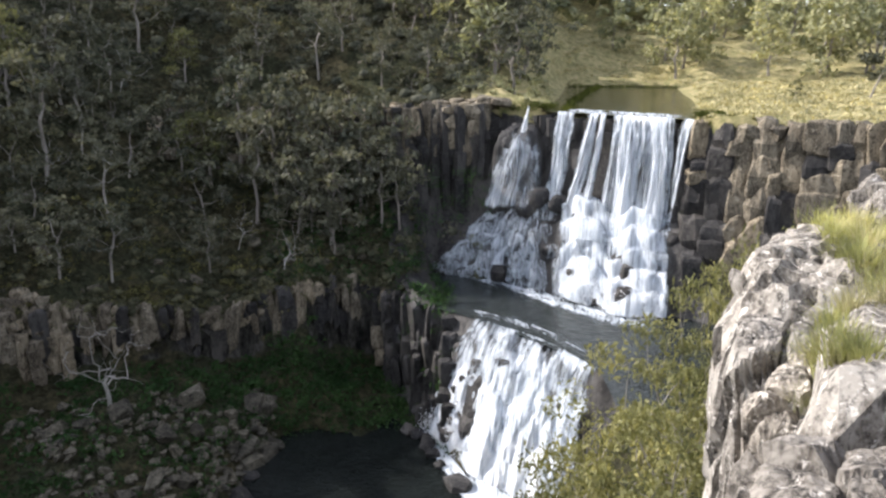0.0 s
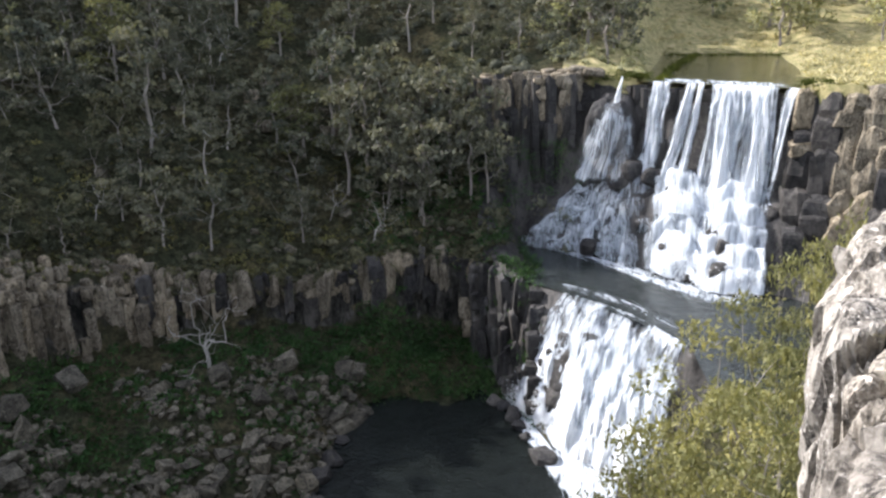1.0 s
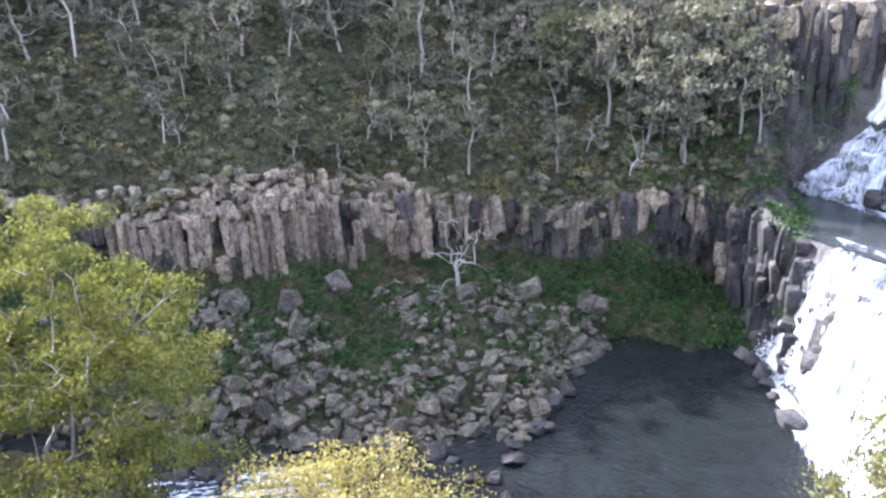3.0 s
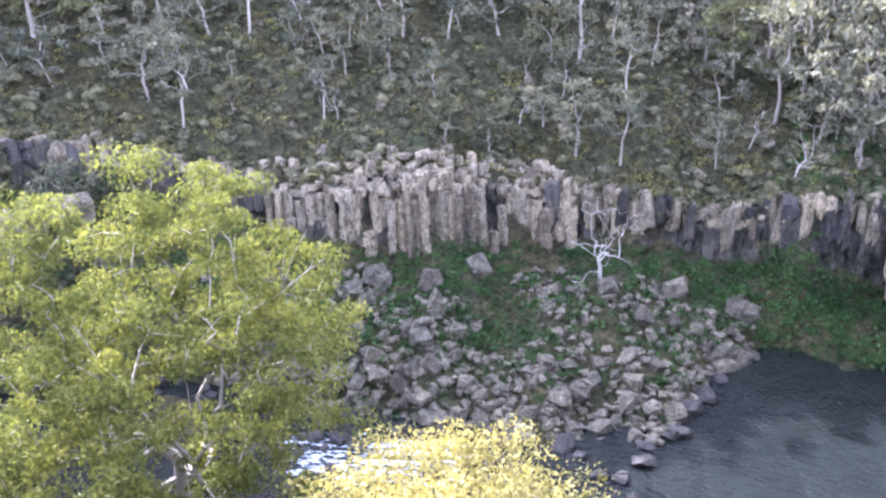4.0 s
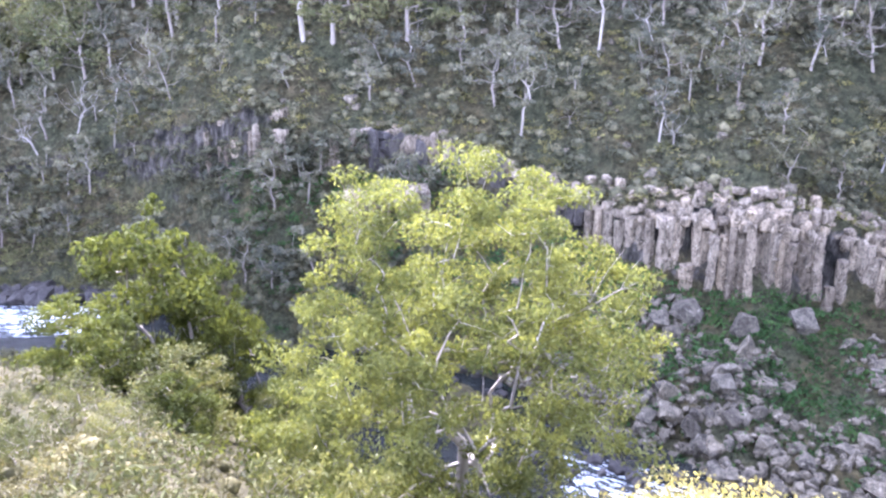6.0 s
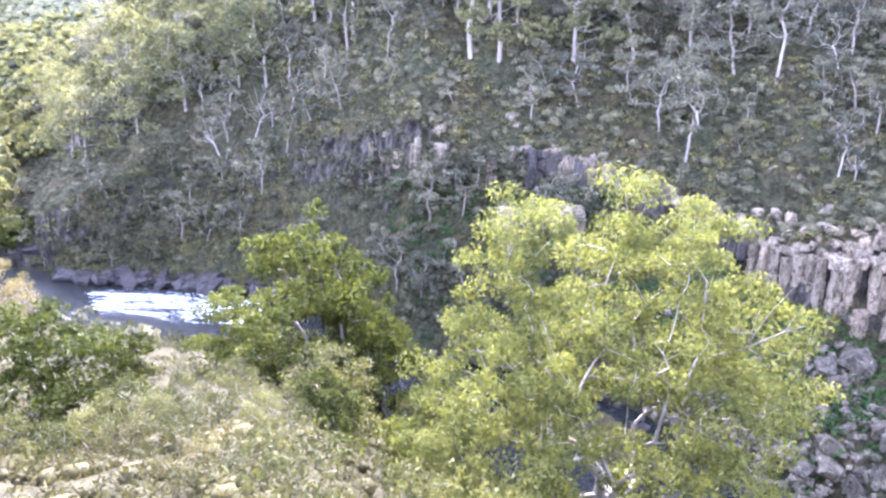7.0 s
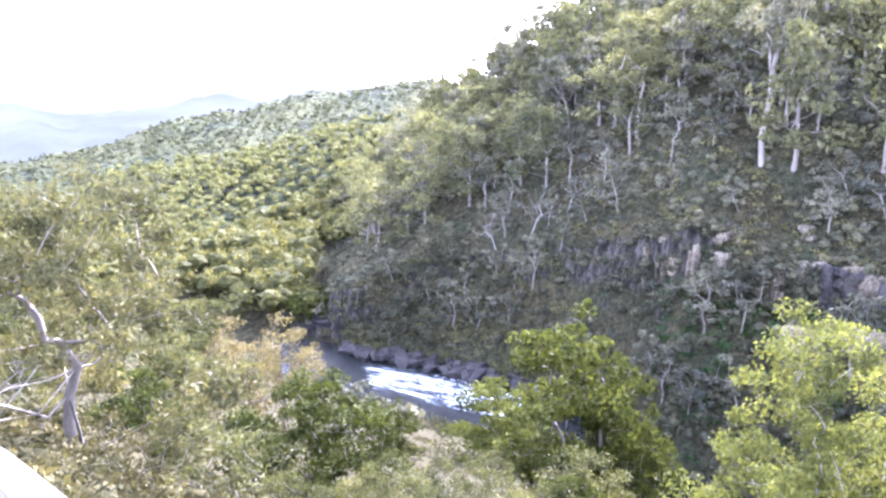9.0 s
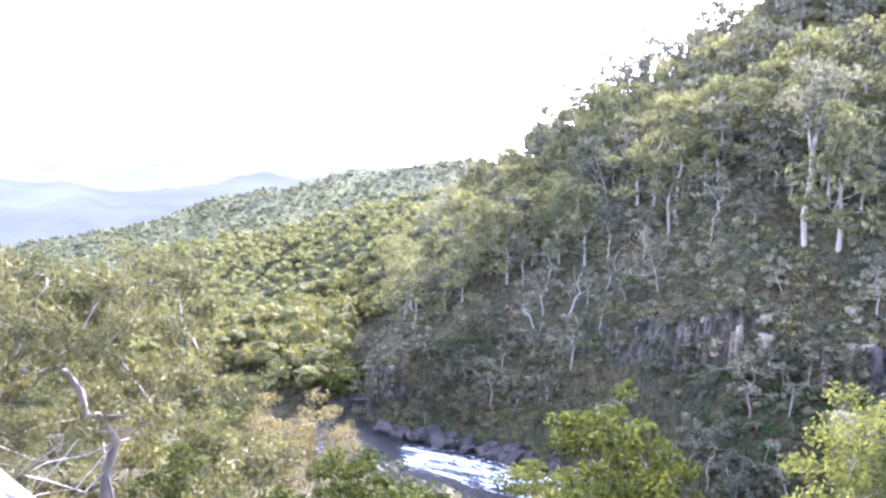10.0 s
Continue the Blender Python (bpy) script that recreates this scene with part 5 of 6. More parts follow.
scatter("moss", leaf_moss, slope_places(380, -0.5, 13, far_bank, top_foot, 0.3, 1.0, -0.6), 1.1, 34, 0.4, 0.18, 0.1, "dark moss and fern on the wet rock", "moss", 31, 0.6)
thicket("bank_scrub", leaf_shrub, [spot(az, at_line(low_rim, az)[0] + rng.uniform(-1.0, 1.5), at_line(low_rim, az)[1] + rng.uniform(-1.6, 0.7)) for az in [rng.uniform(4, 28) if rng.random() < 0.72 else rng.uniform(47, 82) for _ in range(380)]], 1.1, 44, 0.42, "scrub hanging over the cliff rim", "scrub", 32)
scatter("herbs", leaf_herb, slope_places(900, 8, 84, low_rim, top_foot, 0.1, 1.6, -0.4), 1.0, 30, 0.4, 0.2, -0.4, "olive herbs and grass above the cliff", "grass", 33, 0.35)
scatter("brim_grass", leaf_green, [spot(az, at_line(top_rim, az)[0] + rng.uniform(-0.3, 3), -7.0 + rng.uniform(-0.3, 0.4)) for az in list(np.linspace(-19.4, -17.6, 50)) + list(np.linspace(-8.0, -3.6, 60))], 0.7, 60, 0.35, 0.05, -1.0, "bright green grass at the brim", "grass", 9, 0.5)
scatter("brim_grass", leaf_herb, [spot(az, at_line(top_rim, az)[0] + rng.uniform(-0.6, 7), at_line(top_rim, az)[1] + rng.uniform(0.1, 0.6)) for az in [rng.uniform(-21.5, -17.9) for _ in range(110)]], 0.7, 60, 0.35, 0.07, -1.0, "green grass on the bank beside the brim", "grass", 41, 0.5)
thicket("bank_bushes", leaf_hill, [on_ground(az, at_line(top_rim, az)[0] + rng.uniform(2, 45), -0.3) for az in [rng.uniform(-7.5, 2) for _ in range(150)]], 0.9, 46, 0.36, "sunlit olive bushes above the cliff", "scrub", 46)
scatter("bank_reeds", leaf_green, far_shore + [spot(-8.6 - 2.2 * f + rng.uniform(-0.15, 0.15), 92 + 56 * f, -7.4) for f in np.linspace(0.05, 1, 60)], 0.8, 40, 0.5, 0.1, -1.0, "dark reeds along the upper river bank", "reeds", 45, 0.6)
scatter("meadow", leaf_meadow, slope_places(1100, -40, -17.6, top_rim, terrace, 0.1, 1.0, -0.7), 1.3, 28, 0.6, 0.2, -0.5, "tawny meadow grass above the falls", "grass", 10, 0.25)
scatter("meadow", leaf_meadow, slope_places(900, -40, -4, terrace, ridge, 0.1, 1.0, -0.3), 1.6, 40, 0.7, 0.12, -1.0, "tawny green grass on the hill", "grass", 11, 0.25)

def crowns(name, places, size, count, length, leaf, label, seed, lobes=6, level=2):
    """Far crowns: each a dome of leaf clumps with dark between."""
    rs = np.random.RandomState(seed)
    centres, radii, hearts = [], [], []
    for p in places:
        k = size * rng.uniform(0.6, 1.3)
        hearts.append((p + Vector((0, 0, k * 0.2)), k * 0.66))
        for i in range(lobes):
            a, f = rng.uniform(0, 6.28), math.sqrt(rng.random())
            centres.append(p + Vector((math.cos(a) * f * k * 0.8, math.sin(a) * f * k * 0.8, k * (0.75 * (1 - f * f) + rng.uniform(-0.15, 0.15)))))
            radii.append(k * 0.42)
    lv, lf = leaves(rs, centres, radii, count, length, length * 0.6, 0.2, 0.7)
    ob = tagged(new(name), label, "forest", kind="stuff")
    v, f = lumps([h[0] for h in hearts], [h[1] for h in hearts], 0.8, seed, level)
    tagged(part("crown_heart", mesh_of("crown_heart", v, f, leaf, False), ob), kind="stuff")
    tagged(part("foliage", mesh_of("foliage", lv, lf, leaf, False), ob), kind="stuff")
    return ob


# ---- trees upstream ----
UPSTREAM = [
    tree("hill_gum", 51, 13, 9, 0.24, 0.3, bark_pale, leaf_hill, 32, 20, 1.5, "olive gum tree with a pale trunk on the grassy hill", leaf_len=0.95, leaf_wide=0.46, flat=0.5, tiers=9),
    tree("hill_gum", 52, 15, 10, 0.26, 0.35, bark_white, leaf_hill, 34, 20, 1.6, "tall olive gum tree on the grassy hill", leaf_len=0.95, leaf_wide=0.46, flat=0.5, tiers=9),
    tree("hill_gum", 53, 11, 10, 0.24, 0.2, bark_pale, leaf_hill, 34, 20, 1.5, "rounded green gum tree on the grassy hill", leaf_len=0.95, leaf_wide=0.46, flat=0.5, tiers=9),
]
n = tries = 0
while n < 115 and tries < 6000:
    tries += 1
    az = rng.uniform(-42, 8)
    r0 = at_line(top_rim, az)[0] + 8 if az > -6 else float(np.interp(az, (-42, -18, -6), (140, 152, 156)))
    r = r0 + rng.random() ** 1.2 * (290 - r0)
    if (-15 < az < -7.5 and r < 172) or not free(az, r, 5.0):
        continue
    plant(rng.choice(UPSTREAM if az < -3 else UPSTREAM + SLOPE[:2]), az, r, rng.uniform(0.85, 1.35), group="upstream trees")
    n += 1

for i in range(16):
    az = rng.uniform(-7.2, 1.5)
    plant(rng.choice(SLOPE[:3] + [SLOPE[4]]), az, at_line(top_rim, az)[0] + rng.uniform(6, 40), rng.uniform(0.75, 1.15), group="upstream trees")
plant(SLOPE[5], -27.9, 112, 1.25, "pale gum tree with white limbs on the meadow", "upstream trees")
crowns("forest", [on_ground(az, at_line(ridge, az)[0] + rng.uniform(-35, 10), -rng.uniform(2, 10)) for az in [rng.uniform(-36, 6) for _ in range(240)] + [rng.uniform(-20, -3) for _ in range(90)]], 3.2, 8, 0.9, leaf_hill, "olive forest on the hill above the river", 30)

# ---- trees of the near bank ----
golden = tree("golden_gum", 61, 18.5, 17.5, 0.36, 0.05, bark_white, leaf_gold, 420, 190, 0.95, "broad golden green gum tree with twisting pale limbs", leaf_len=0.25, leaf_wide=0.1, droop=0.8, twist=0.14, ragged=0.1, flat=0.6, split=True, tiers=84, loose=1.0, dome=True)
golden = plant(golden, 58.5, 33, z=-26.4, turn=0.4)
bough = [spot(52, 33, -15.5), spot(49, 33, -14.6), spot(46.6, 33, -13.6), spot(44.1, 33, -12.8)]
V, F = tube(bough, [0.08, 0.055, 0.035, 0.012], 5)
for a, b in ((1, (46.5, 32.6, -11.6)), (1, (47.2, 33.2, -15.6)), (2, (45.0, 33.3, -12.0)), (2, (44.6, 32.7, -13.7)), (1, (48, 33, -12.0))):
    v, f = tube([bough[a], bough[a].lerp(spot(*b), 0.5) + Vector((0, 0, 0.25)), spot(*b)], [0.03, 0.02, 0.008], 3)
    F += [tuple(i + len(V) for i in q) for q in f]
    V += v
back = golden.matrix_basis.inverted()
part("dead_bough", mesh_of("dead_bough", [back @ p for p in V], F, bark_white), golden, "bare white dead bough")
bush_gold = tree("golden_bush", 62, 6.0, 6.0, 0.1, 0.05, bark_pale, leaf_bank, 70, 95, 0.7, "sunlit yellow bush on the near bank", leaf_len=0.2, leaf_wide=0.07)
olive_bush = tree("olive_bush", 63, 7.0, 6.0, 0.11, 0.06, bark_pale, leaf_olive, 40, 62, 0.85, "olive gum bush with thin pale stems", leaf_len=0.28, leaf_wide=0.1, ragged=0.3, tiers=12)
green_tree = tree("green_tree", 64, 10, 8, 0.2, 0.06, bark_grey, leaf_green, 92, 92, 0.88, "dense green tree on the near bank", leaf_len=0.36, leaf_wide=0.16, flat=0.6, tiers=26, dome=True)
cone_tree = tree("green_tree", 71, 10, 9.5, 0.2, 0.04, bark_grey, leaf_dark, 120, 130, 0.95, "dense dark green tree with a full rounded crown", leaf_len=0.32, leaf_wide=0.14, flat=0.6, tiers=34, dome=True)
olive_tree = tree("olive_tree", 65, 10, 8.5, 0.2, 0.15, bark_pale, leaf_olive, 60, 120, 0.9, "olive gum tree on the near bank", leaf_len=0.3, leaf_wide=0.12, ragged=0.2, flat=0.6, tiers=20)
pale_tree = tree("pale_gum", 66, 11.5, 13, 0.2, 0.3, bark_grey, leaf_pale, 120, 170, 0.75, "sparse sunlit gum with long pale limbs", leaf_len=0.24, leaf_wide=0.075, droop=1.4, twist=0.14, flat=0.7, split=True, tiers=28, loose=0.62)


tawny_tree = tree("tawny_gum", 69, 9, 10, 0.16, 0.2, bark_pale, leaf_rust, 64, 110, 0.85, "domed tawny gum on the near bank", leaf_len=0.26, leaf_wide=0.1, flat=0.6, tiers=20, dome=True)
plant(olive_bush, -23.7, 112, 0.4, "small round dark green bush on the tawny meadow")
dry_bush = tree("dry_bush", 68, 7.0, 6.0, 0.11, 0.06, bark_white, leaf_tawny, 46, 75, 0.62, "sunlit olive bush with thin pale stems", leaf_len=0.2, leaf_wide=0.08, ragged=0.4, tiers=13)


def plant_top(proto, tall_m, az, r, top, s, group):
    """A tree that stands on the ground and whose crown ends at a given angle of sight."""
    z = r * math.tan(radians(top))
    h = max(tall_m * s * 0.8, z - height(az, r) + 0.3)
    return plant(proto, az, r, s, group=group, z=z - h, tall=h / (tall_m * s))


bank_bush = tree("bank_bush", 70, 7.0, 6.5, 0.11, 0.06, bark_pale, leaf_bank, 46, 80, 0.7, "dry olive bush with pale stems on the near bank", leaf_len=0.22, leaf_wide=0.085, ragged=0.3, tiers=14)
near_bush = tree("sunlit_bush", 67, 4.0, 4.6, 0.06, 0.05, bark_pale, leaf_yellow, 170, 230, 0.45, "dense sunlit yellow bush below the lookout", leaf_len=0.075, leaf_wide=0.03, root=5.0)
plant(near_bush, 33.6, 8.0, group="near bank trees", z=-9.75)
for az, r, top, s in ((-15.6, 17, -21.0, 0.75), (-12.8, 19, -24.0, 0.7), (-10.2, 18, -27.0, 0.65), (-17.3, 13, -26.0, 0.6), (-14.2, 14, -27.5, 0.6), (-17.6, 22, -18.5, 0.7),
                      (-19.0, 24, -15.3, 0.55), (-21.3, 22, -13.6, 0.5), (-23.2, 18, -10.9, 0.45), (-25.5, 19, -12.0, 0.5), (-20.5, 30, -14.6, 0.6), (-8.6, 16, -30.5, 0.6)):
    plant_top(dry_bush, 7, az, r, top, s, "bushes below the outcrop")
for proto, az, r, top, tall_m, s in (
        (cone_tree, 102.2, 41, -20.1, 10, 0.95), (green_tree, 87.4, 50, -21.2, 10, 0.95), (green_tree, 82.6, 58, -16.2, 10, 1.35),
        (green_tree, 79.5, 60, -20.0, 10, 1.0), (green_tree, 76.5, 57, -22.6, 10, 0.8), (olive_tree, 81.0, 44, -25.5, 10, 0.9), 
        (SLOPE[6], 94.0, 58, -21.4, 9, 1.0), (SLOPE[5], 96.5, 60, -21.2, 8, 1.0), (SLOPE[6], 98.5, 62, -20.8, 9, 1.0), (tawny_tree, 107.0, 62, -15.8, 9, 1.15), (tawny_tree, 110.5, 58, -16.6, 9, 0.9), (tawny_tree, 103.8, 66, -17.6, 9, 0.7), (bank_bush, 105.5, 27, -28.5, 7, 0.6), (bank_bush, 109, 24, -27, 7, 0.65), (bank_bush, 98.5, 30, -28.6, 7, 0.6), (bank_bush, 102, 25, -31.5, 7, 0.5), (bank_bush, 96, 27, -29, 7, 0.6), (olive_bush, 106.5, 36, -23.5, 7, 0.8), (olive_bush, 93, 32, -27.2, 7, 0.8),
        (olive_bush, 66, 17, -34.5, 7, 0.6), (olive_bush, 72, 18, -33.5, 7, 0.7), (olive_bush, 62, 15, -38, 7, 0.6), (bush_gold, 90.2, 17, -31.6, 6, 0.6), (bush_gold, 94.0, 17, -33.0, 6, 0.5), (bank_bush, 118.5, 16, -25, 7, 0.6), (bank_bush, 112, 15, -27.5, 7, 0.6), (bank_bush, 123, 17, -22, 7, 0.6), (bank_bush, 115, 20, -22.5, 7, 0.6), (olive_bush, 60, 42, -37.5, 7, 0.8), (olive_bush, 66, 44, -35.5, 7, 0.8), (green_tree, 71, 48, -33, 10, 0.6), (olive_bush, 55, 40, -39, 7, 0.8), (olive_bush, 77, 46, -31.5, 7, 0.8),
        (pale_tree, 118.0, 25, -6.0, 11.5, 1.0), (pale_tree, 125.5, 30, -7.0, 11.5, 1.0),
        (olive_bush, 109, 30, -23, 7, 1.0), (green_tree, 113.8, 33, -19.2, 10, 0.55),
        (olive_tree, 112, 48, -16.5, 10, 0.9), (olive_tree, 110, 60, -14.5, 10, 1.1), (olive_bush, 73, 38, -31.5, 7, 0.8), (olive_bush, 70, 44, -27.5, 7, 0.7),
        (olive_tree, 116, 70, -12.5, 10, 1.1), (olive_tree, 121, 60, -13, 10, 1.1), (olive_bush, 113, 22, -26, 7, 0.7)):
    plant_top(proto, tall_m, az, r, top, s, "near bank trees")
for az, r, s in ((86, 26, 0.36), (89, 28, 0.4), (91.5, 30, 0.42), (94, 26, 0.36), (97, 31, 0.42), (99, 27, 0.36), (92.5, 23, 0.3), (101, 24, 0.32), (104, 28, 0.38), (84, 31, 0.42), (87.5, 33, 0.42), (95.5, 35, 0.45)):
    plant(olive_bush, az, r, s, group="near bank trees")
n = tries = 0
while n < 14 and tries < 2000:
    tries += 1
    az, f = rng.uniform(70, 128), rng.random()
    r = 40 + f * (at_line(near_bank, az)[0] - 45)
    ceiling = float(np.interp(az, (70, 76, 84, 86, 100, 104, 128), (-27, -26, -23, -23.2, -21.8, -18, -13)))
    z = height(az, r) + rng.uniform(3.5, 7.5)
    top = math.degrees(math.atan2(z, r))
    if top > ceiling or 96 < az < 108 or 85 < az < 91.5 or not free(az, r, 4.5):
        continue
    proto, h = rng.choice(((olive_tree, 10), (green_tree, 10), (olive_bush, 7), (green_tree, 10)))
    plant_top(proto, h, az, r, top, rng.uniform(0.55, 0.85), "near bank trees")
    n += 1
scatter("scrub", leaf_shrub, slope_places(170, 66, 128, apron, near_bank, 0.6, 1.0, -0.4), 1.0, 50, 0.34, 0.14, 0.2, "dark scrub on the near bank", "scrub", 29)
scatter("scrub", leaf_olive, slope_places(130, 66, 128, apron, near_bank, 0.6, 1.0, -0.4), 1.1, 60, 0.32, 0.12, 0.2, "olive scrub on the near bank", "scrub", 12)
scatter("scrub", leaf_pale, slope_places(140, 104, 130, apron, near_bank, 0.5, 0.8, -0.3), 0.9, 55, 0.3, 0.09, 0.2, "pale dry scrub on the near bank", "scrub", 13)
scatter("scrub", leaf_green, slope_places(260, 48, 84, apron, near_bank, 0.7, 0.7, -0.5), 1.1, 60, 0.32, 0.12, 0.2, "green scrub on the near bank", "scrub", 28)
scatter("scrub", leaf_olive, slope_places(260, -19, 66, apron, near_bank, 0.6, 1.0, -0.3), 1.0, 55, 0.3, 0.11, 0.2, "olive scrub on the near bank", "scrub", 14)

scatter("scrub", leaf_olive, slope_places(120, 60, 90, scarp, apron, 0.4, 0.7, -0.5), 0.9, 55, 0.24, 0.09, 0.2, "olive scrub on the steep near slope", "scrub", 43)

thicket("bank_scrub", leaf_bank, [on_ground(rng.uniform(78, 128), rng.uniform(11, 34), -0.15) for _ in range(230)], 0.75, 90, 0.17, "low dry scrub below the lookout", "scrub", 48)
scatter("dry_grass", leaf_bank, slope_places(600, 78, 128, scarp, near_bank, 0.1, 0.8, -0.5), 1.2, 44, 0.34, 0.07, -0.8, "tawny dry grass on the near bank", "grass", 44, 0.35)

# ---- forest downstream ----
def forest_places(n, az0, az1, line_a, line_b, lift):
    out = []
    while len(out) < n:
        az = rng.uniform(az0, az1)
        ra, rb = at_line(line_a, az)[0], at_line(line_b, az)[0]
        out.append(on_ground(az, ra + (rb - ra) * math.sqrt(rng.random()), -lift * rng.uniform(0.5, 1.3)))
    return out


crowns("forest", forest_places(620, 88, 128, top_foot, ridge, 4), 2.8, 12, 0.78, leaf_far, "sunlit green gum forest on the valley side", 15)
crowns("forest", [on_ground(az, at_line(ridge, az)[0] + rng.uniform(-16, 2), -rng.uniform(0.3, 4.5)) for az in [rng.uniform(50, 94) for _ in range(260)]], 2.6, 10, 0.75, leaf_canopy, "gum forest along the skyline", 25)
crowns("forest", [p for p in forest_places(400, 101.5, 128, far_bank, top_foot, 4) if p.y < -27 or p.length > 150], 3.0, 12, 0.7, leaf_far, "olive gum forest beyond the river bend", 27)
crowns("forest", forest_places(3000, 88, 128, ridge, forest_ridge, 5), 3.0, 5, 1.2, leaf_ridge, "green gum forest on the next ridge", 16, 4, 1)
crowns("forest", forest_places(2400, 88, 128, forest_ridge, long_ridge, 2), 4.5, 3, 2.1, leaf_haze, "forest on the long ridge, distance haze put into its leaf colour", 17, 3, 1)


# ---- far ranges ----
# the haze is painted: the ranges glow in pale blue, paler farther off
def hazy_range_material(name, colour, strength):
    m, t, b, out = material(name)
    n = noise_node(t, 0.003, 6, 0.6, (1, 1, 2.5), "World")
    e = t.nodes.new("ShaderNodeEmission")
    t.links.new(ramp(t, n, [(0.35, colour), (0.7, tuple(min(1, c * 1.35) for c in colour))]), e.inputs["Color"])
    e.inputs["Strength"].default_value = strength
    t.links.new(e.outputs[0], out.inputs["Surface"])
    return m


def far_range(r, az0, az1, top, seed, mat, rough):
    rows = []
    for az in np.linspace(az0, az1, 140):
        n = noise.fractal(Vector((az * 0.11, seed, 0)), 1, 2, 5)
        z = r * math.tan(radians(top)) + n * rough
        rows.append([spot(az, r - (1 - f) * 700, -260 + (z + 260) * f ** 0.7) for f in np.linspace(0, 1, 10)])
    sheet("backdrop", mat, rows, "distant mountain range, blue haze painted as a glow", "backdrop")


far_range(4500, 60, 150, 0.35, 1.3, hazy_range_material("range_far", (0.66, 0.7, 0.76), 0.085), 16)
far_range(3600, 100, 150, -0.9, 5.3, hazy_range_material("range_mid", (0.5, 0.56, 0.65), 0.085), 90)
far_range(2900, 108, 150, -2.4, 8.9, hazy_range_material("range_near", (0.47, 0.53, 0.55), 0.085), 80)


# ---- the rock outcrop beside the lookout ----
def rock_mass(name, size, seed, subdiv=6, square=6.0, relief=0.1):
    """A weathered block: a rounded box with joints, ledges and pits."""
    bm = bmesh.new()
    bmesh.ops.create_icosphere(bm, subdivisions=subdiv, radius=1)
    off = Vector((seed * 7.3, seed * 3.1, seed * 1.7))
    for v in bm.verts:
        d = v.co.normalized()
        k = (abs(d.x) ** square + abs(d.y) ** square + abs(d.z) ** square) ** (-1 / square)
        p = Vector((d.x * size[0], d.y * size[1], d.z * size[2])) * k * 0.5
        q = p + off
        n = noise.fractal(q * 1.1, 1.0, 2.0, 6) * relief
        cell, spots = noise.voronoi(Vector((q.x * 2.1, q.y * 2.1, q.z * 0.45)) + Vector((n, n, n)) * 0.8)
        n += 0.2 * noise.noise(spots[0] * 5.3) - max(0, 0.09 - (cell[1] - cell[0])) * 2.2
        n += noise.fractal(q * 4.0, 0.8, 2.0, 5) * 0.05
        ledge_n = noise.noise(Vector((q.x * 0.5, q.y * 0.5, q.z * 2.2))) * 0.08
        v.co = p + d * (n + ledge_n)
    me = bpy.data.meshes.new(name)
    bm.to_mesh(me)
    bm.free()
    me.materials.append(near_rock)
    return me


def outcrop(az, r, top, size, seed, label, turn=0.0, tilt=0.0, subdiv=6):
    ob = new("rock", rock_mass("rock", size, seed, subdiv))
    ob.matrix_basis = Matrix.LocRotScale(spot(az, r, top - size[2] / 2), Euler((radians(tilt), 0, radians(az + turn))), None)
    return tagged(ob, label, "rock", "rocks of the outcrop")


outcrop(-23.9, 8.3, -2.72, (0.95, 1.7, 8.2), 1, "tall lichened slab of rock at the gorge rim", 8)
outcrop(-27.4, 7.2, -2.8, (0.9, 1.6, 8.0), 2, "tall lichened slab of rock at the gorge rim", -10)
outcrop(-30.1, 6.4, -2.9, (1.1, 1.6, 7.6), 3, "lichened slab of rock under grass at the rim", 12)
outcrop(-31.8, 4.7, -2.5, (1.7, 1.5, 7.6), 4, "large brown weathered boulder at the gorge rim", 20)
outcrop(-31.2, 9.6, -2.1, (3.4, 3.2, 9.0), 5, "broad grassy rock mass at the gorge rim", 0)
outcrop(-23.5, 9.0, -2.4, (0.7, 0.8, 1.4), 6, "small rounded grey rock on the slab", 30, 0, 4)
outcrop(-32.2, 12.0, -1.75, (2.0, 1.6, 8.0), 7, "pale square rock at the gorge rim", 10)
outcrop(-37, 6.5, -2.0, (2.4, 2.4, 8.0), 8, "grassy rock at the gorge rim", 0, 0, 4)


def tuft(name, az, r, z, blades, long, label, leaf, seed):
    """A grass tussock: arching tapered blades from one root."""
    rs = random.Random(seed)
    V, F = [], []
    for _ in range(blades):
        a = rs.uniform(0, 6.28)
        d = Vector((math.cos(a), math.sin(a), 0))
        side = Vector((-d.y, d.x, 0)) * rs.uniform(0.004, 0.008)
        L, out = long * rs.uniform(0.55, 1.15), rs.uniform(0.15, 0.85)
        root = d * rs.uniform(0, 0.12) + Vector((rs.uniform(-0.06, 0.06), rs.uniform(-0.06, 0.06), 0))
        o = len(V)
        for k in range(5):
            f = k / 4
            p = root + d * L * out * f ** 1.5 + Vector((0, 0, L * (f * (1.05 - 0.35 * out) - 0.45 * out * f * f)))
            w = side * (1 - 0.9 * f)
            V += [p - w, p + w]
        F += [(o + 2 * k, o + 2 * k + 1, o + 2 * k + 3, o + 2 * k + 2) for k in range(4)]
    ob = new(name, mesh_of(name, V, F, leaf))
    ob.location = spot(az, r, z)
    return tagged(ob, label, "grass", "grass tussocks on the outcrop")


outcrop_rocks = [BVHTree.FromPolygons([ob.matrix_basis @ v.co for v in ob.data.vertices], [tuple(p.vertices) for p in ob.data.polygons]) for ob in bpy.data.objects if ob.get("group") == "rocks of the outcrop"]


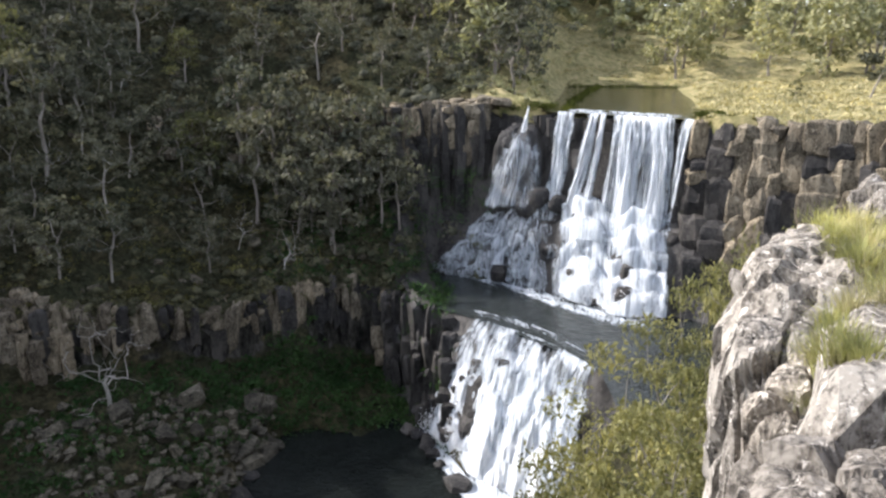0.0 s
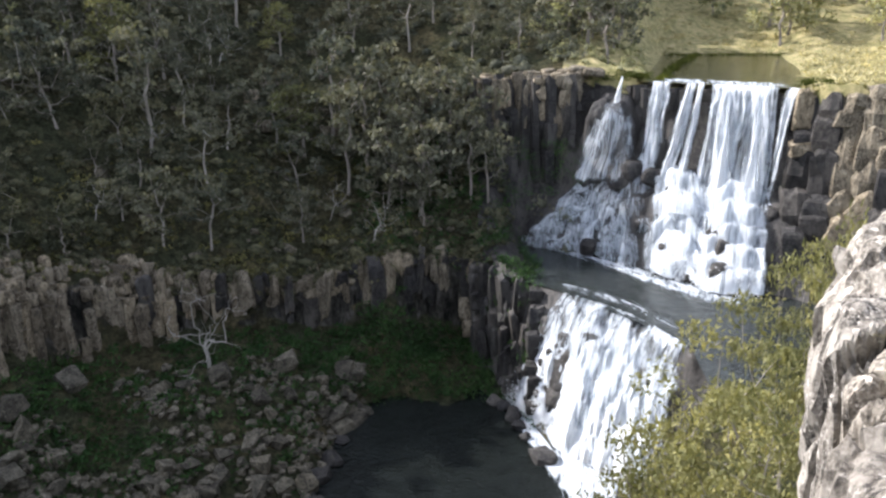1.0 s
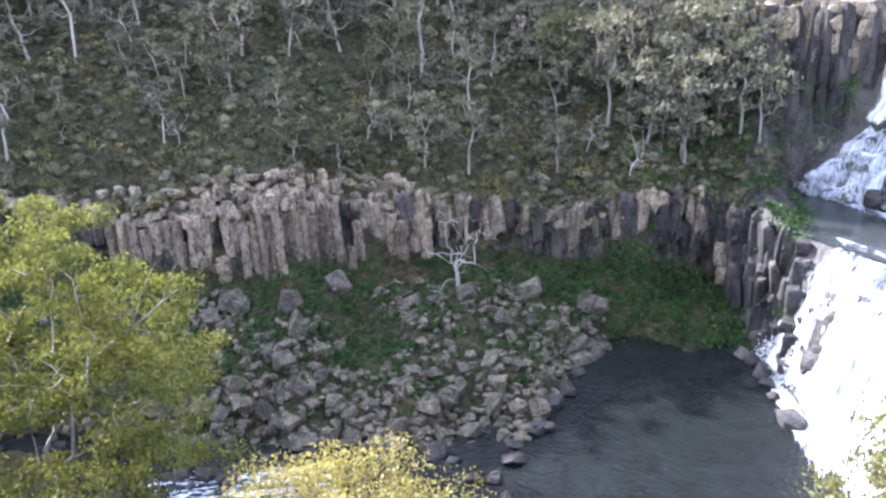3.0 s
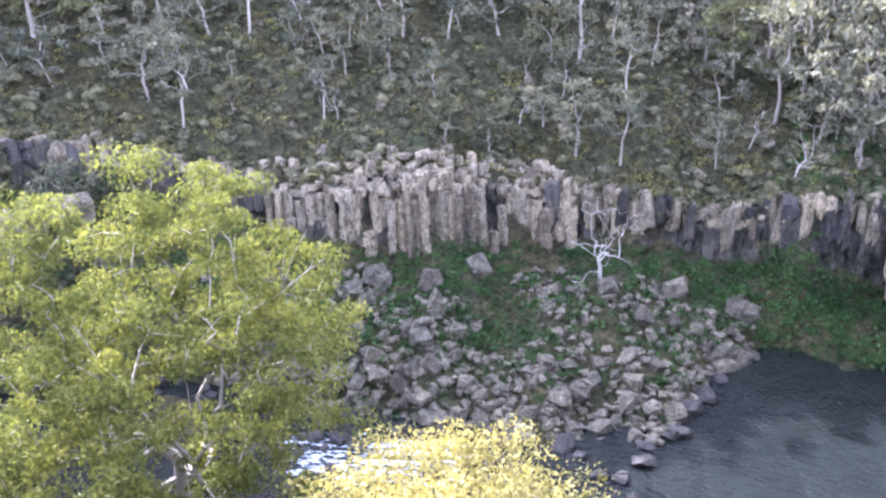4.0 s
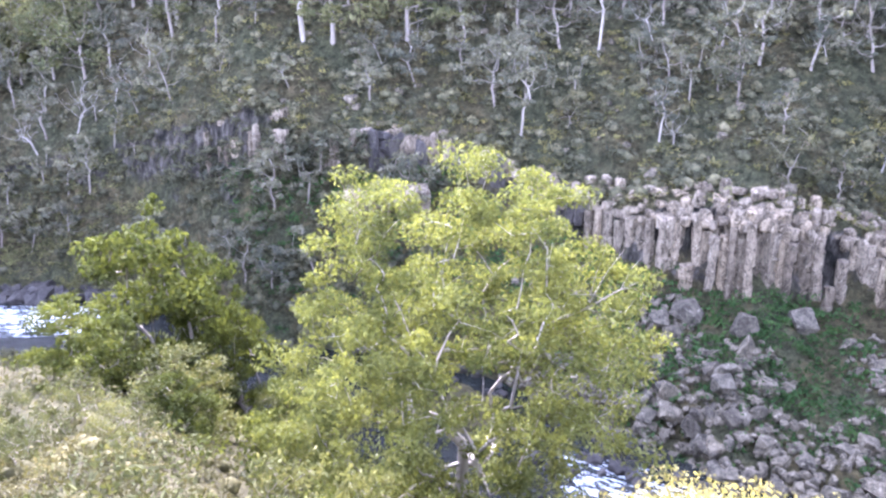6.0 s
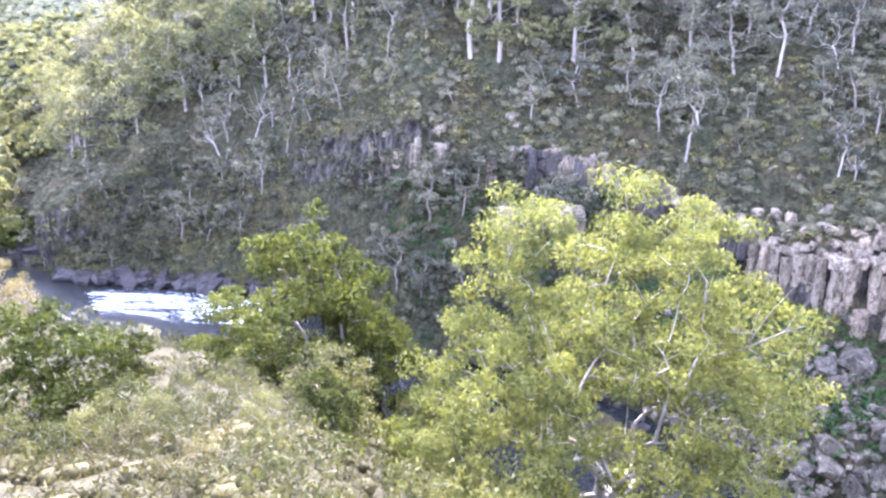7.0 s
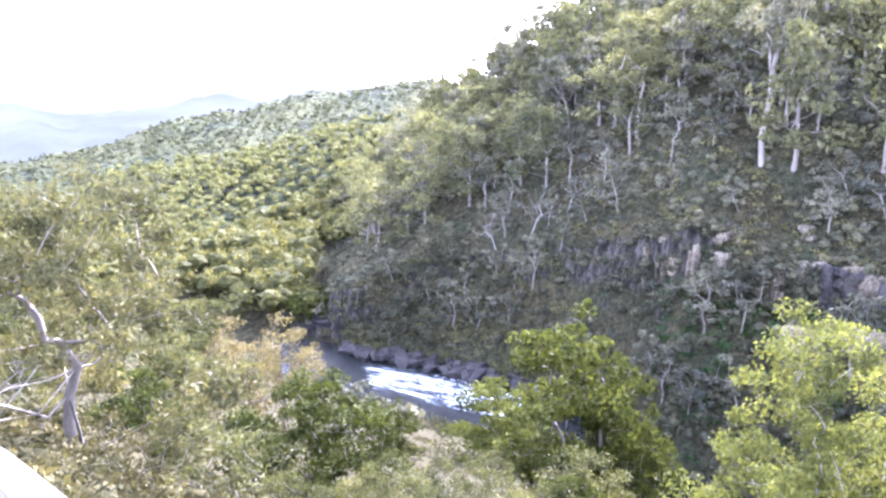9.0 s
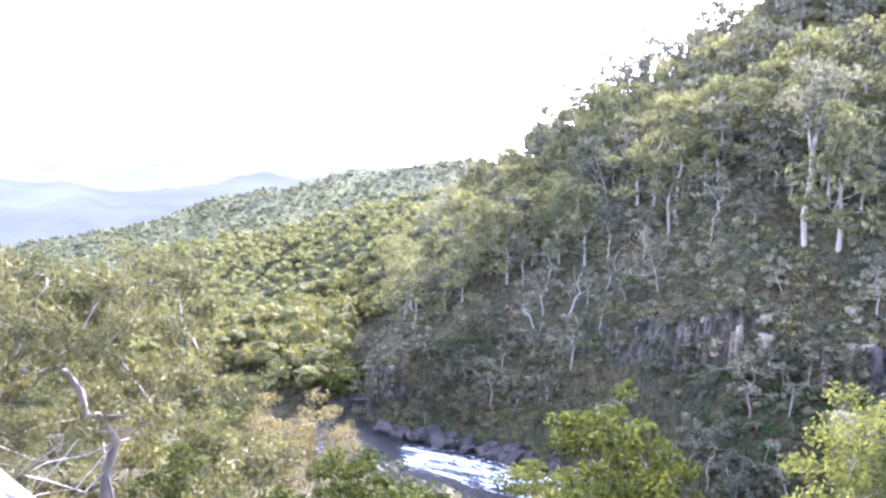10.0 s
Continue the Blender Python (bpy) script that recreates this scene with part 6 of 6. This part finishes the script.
def on_outcrop(az, r):
    """The highest rock under a place, where it is flat enough to hold grass."""
    hits = [t.ray_cast(spot(az, r, 3), Vector((0, 0, -1))) for t in outcrop_rocks]
    hits = [(p, nrm) for p, nrm, _, _ in hits if p]
    if not hits:
        return None
    p, nrm = max(hits, key=lambda h: h[0].z)
    return p if nrm.z > 0.45 and p.z > -4.5 else None


n = tries = 0
while n < 95 and tries < 1500:
    tries += 1
    az, r = rng.uniform(-36, -26.0), rng.uniform(6.0, 11.0)
    p = on_outcrop(az, r)
    if not p or noise.noise(p * 0.9) < -0.12:
        continue
    tuft("grass_tussock", az, r, p.z - 0.05, 120, rng.uniform(0.22, 0.5), "yellow green grass tussock on the sunlit outcrop", leaf_dry if n % 3 else leaf_meadow, 700 + n)
    n += 1


# ---- the lookout rail ----
def timber(name, size, seed, mat):
    bm = bmesh.new()
    bmesh.ops.create_cube(bm, size=1)
    for v in bm.verts:
        v.co = Vector((v.co.x * size[0], v.co.y * size[1], v.co.z * size[2]))
    bmesh.ops.bevel(bm, geom=bm.edges[:], offset=min(size) * 0.12, segments=2, affect="EDGES")
    me = bpy.data.meshes.new(name)
    bm.to_mesh(me)
    bm.free()
    me.materials.append(mat)
    return me


def timber_material():
    m, t, b, _ = material("weathered_timber")
    g = noise_node(t, 3.0, 6, 0.65, (1.2, 14, 14), "Object", 0.2)
    crack = noise_node(t, 2.2, 3, 0.6, (2.5, 26, 26), "Object", 0.3)
    col = ramp(t, g, [(0.3, (0.07, 0.066, 0.06)), (0.65, (0.16, 0.154, 0.142))])
    t.links.new(mixed(t, ramp(t, crack, [(0.38, (1, 1, 1)), (0.45, (0, 0, 0))]), col, (0.012, 0.01, 0.009)), b.inputs["Base Color"])
    b.inputs["Roughness"].default_value = 0.85
    bump(t, b, math_node(t, "ADD", g, crack), 0.7, 0.02)
    return m


timber_mat = timber_material()
rail = tagged(new("railing"), "weathered grey timber railing at the lookout edge", "railing")
rail.location = (-1.283, -0.484, -0.93)
rail.rotation_euler = (0, 0, radians(50.3))
beam = part("rail", timber("rail", (3.4, 0.2, 0.16), 1, timber_mat), rail)
beam.location = (-0.4, 0.0, -0.08)
for x in (-1.7, 0.9):
    post = part("post", timber("post", (0.14, 0.14, 1.1), 2, timber_mat), rail)
    post.location = (x, 0.0, -0.68)
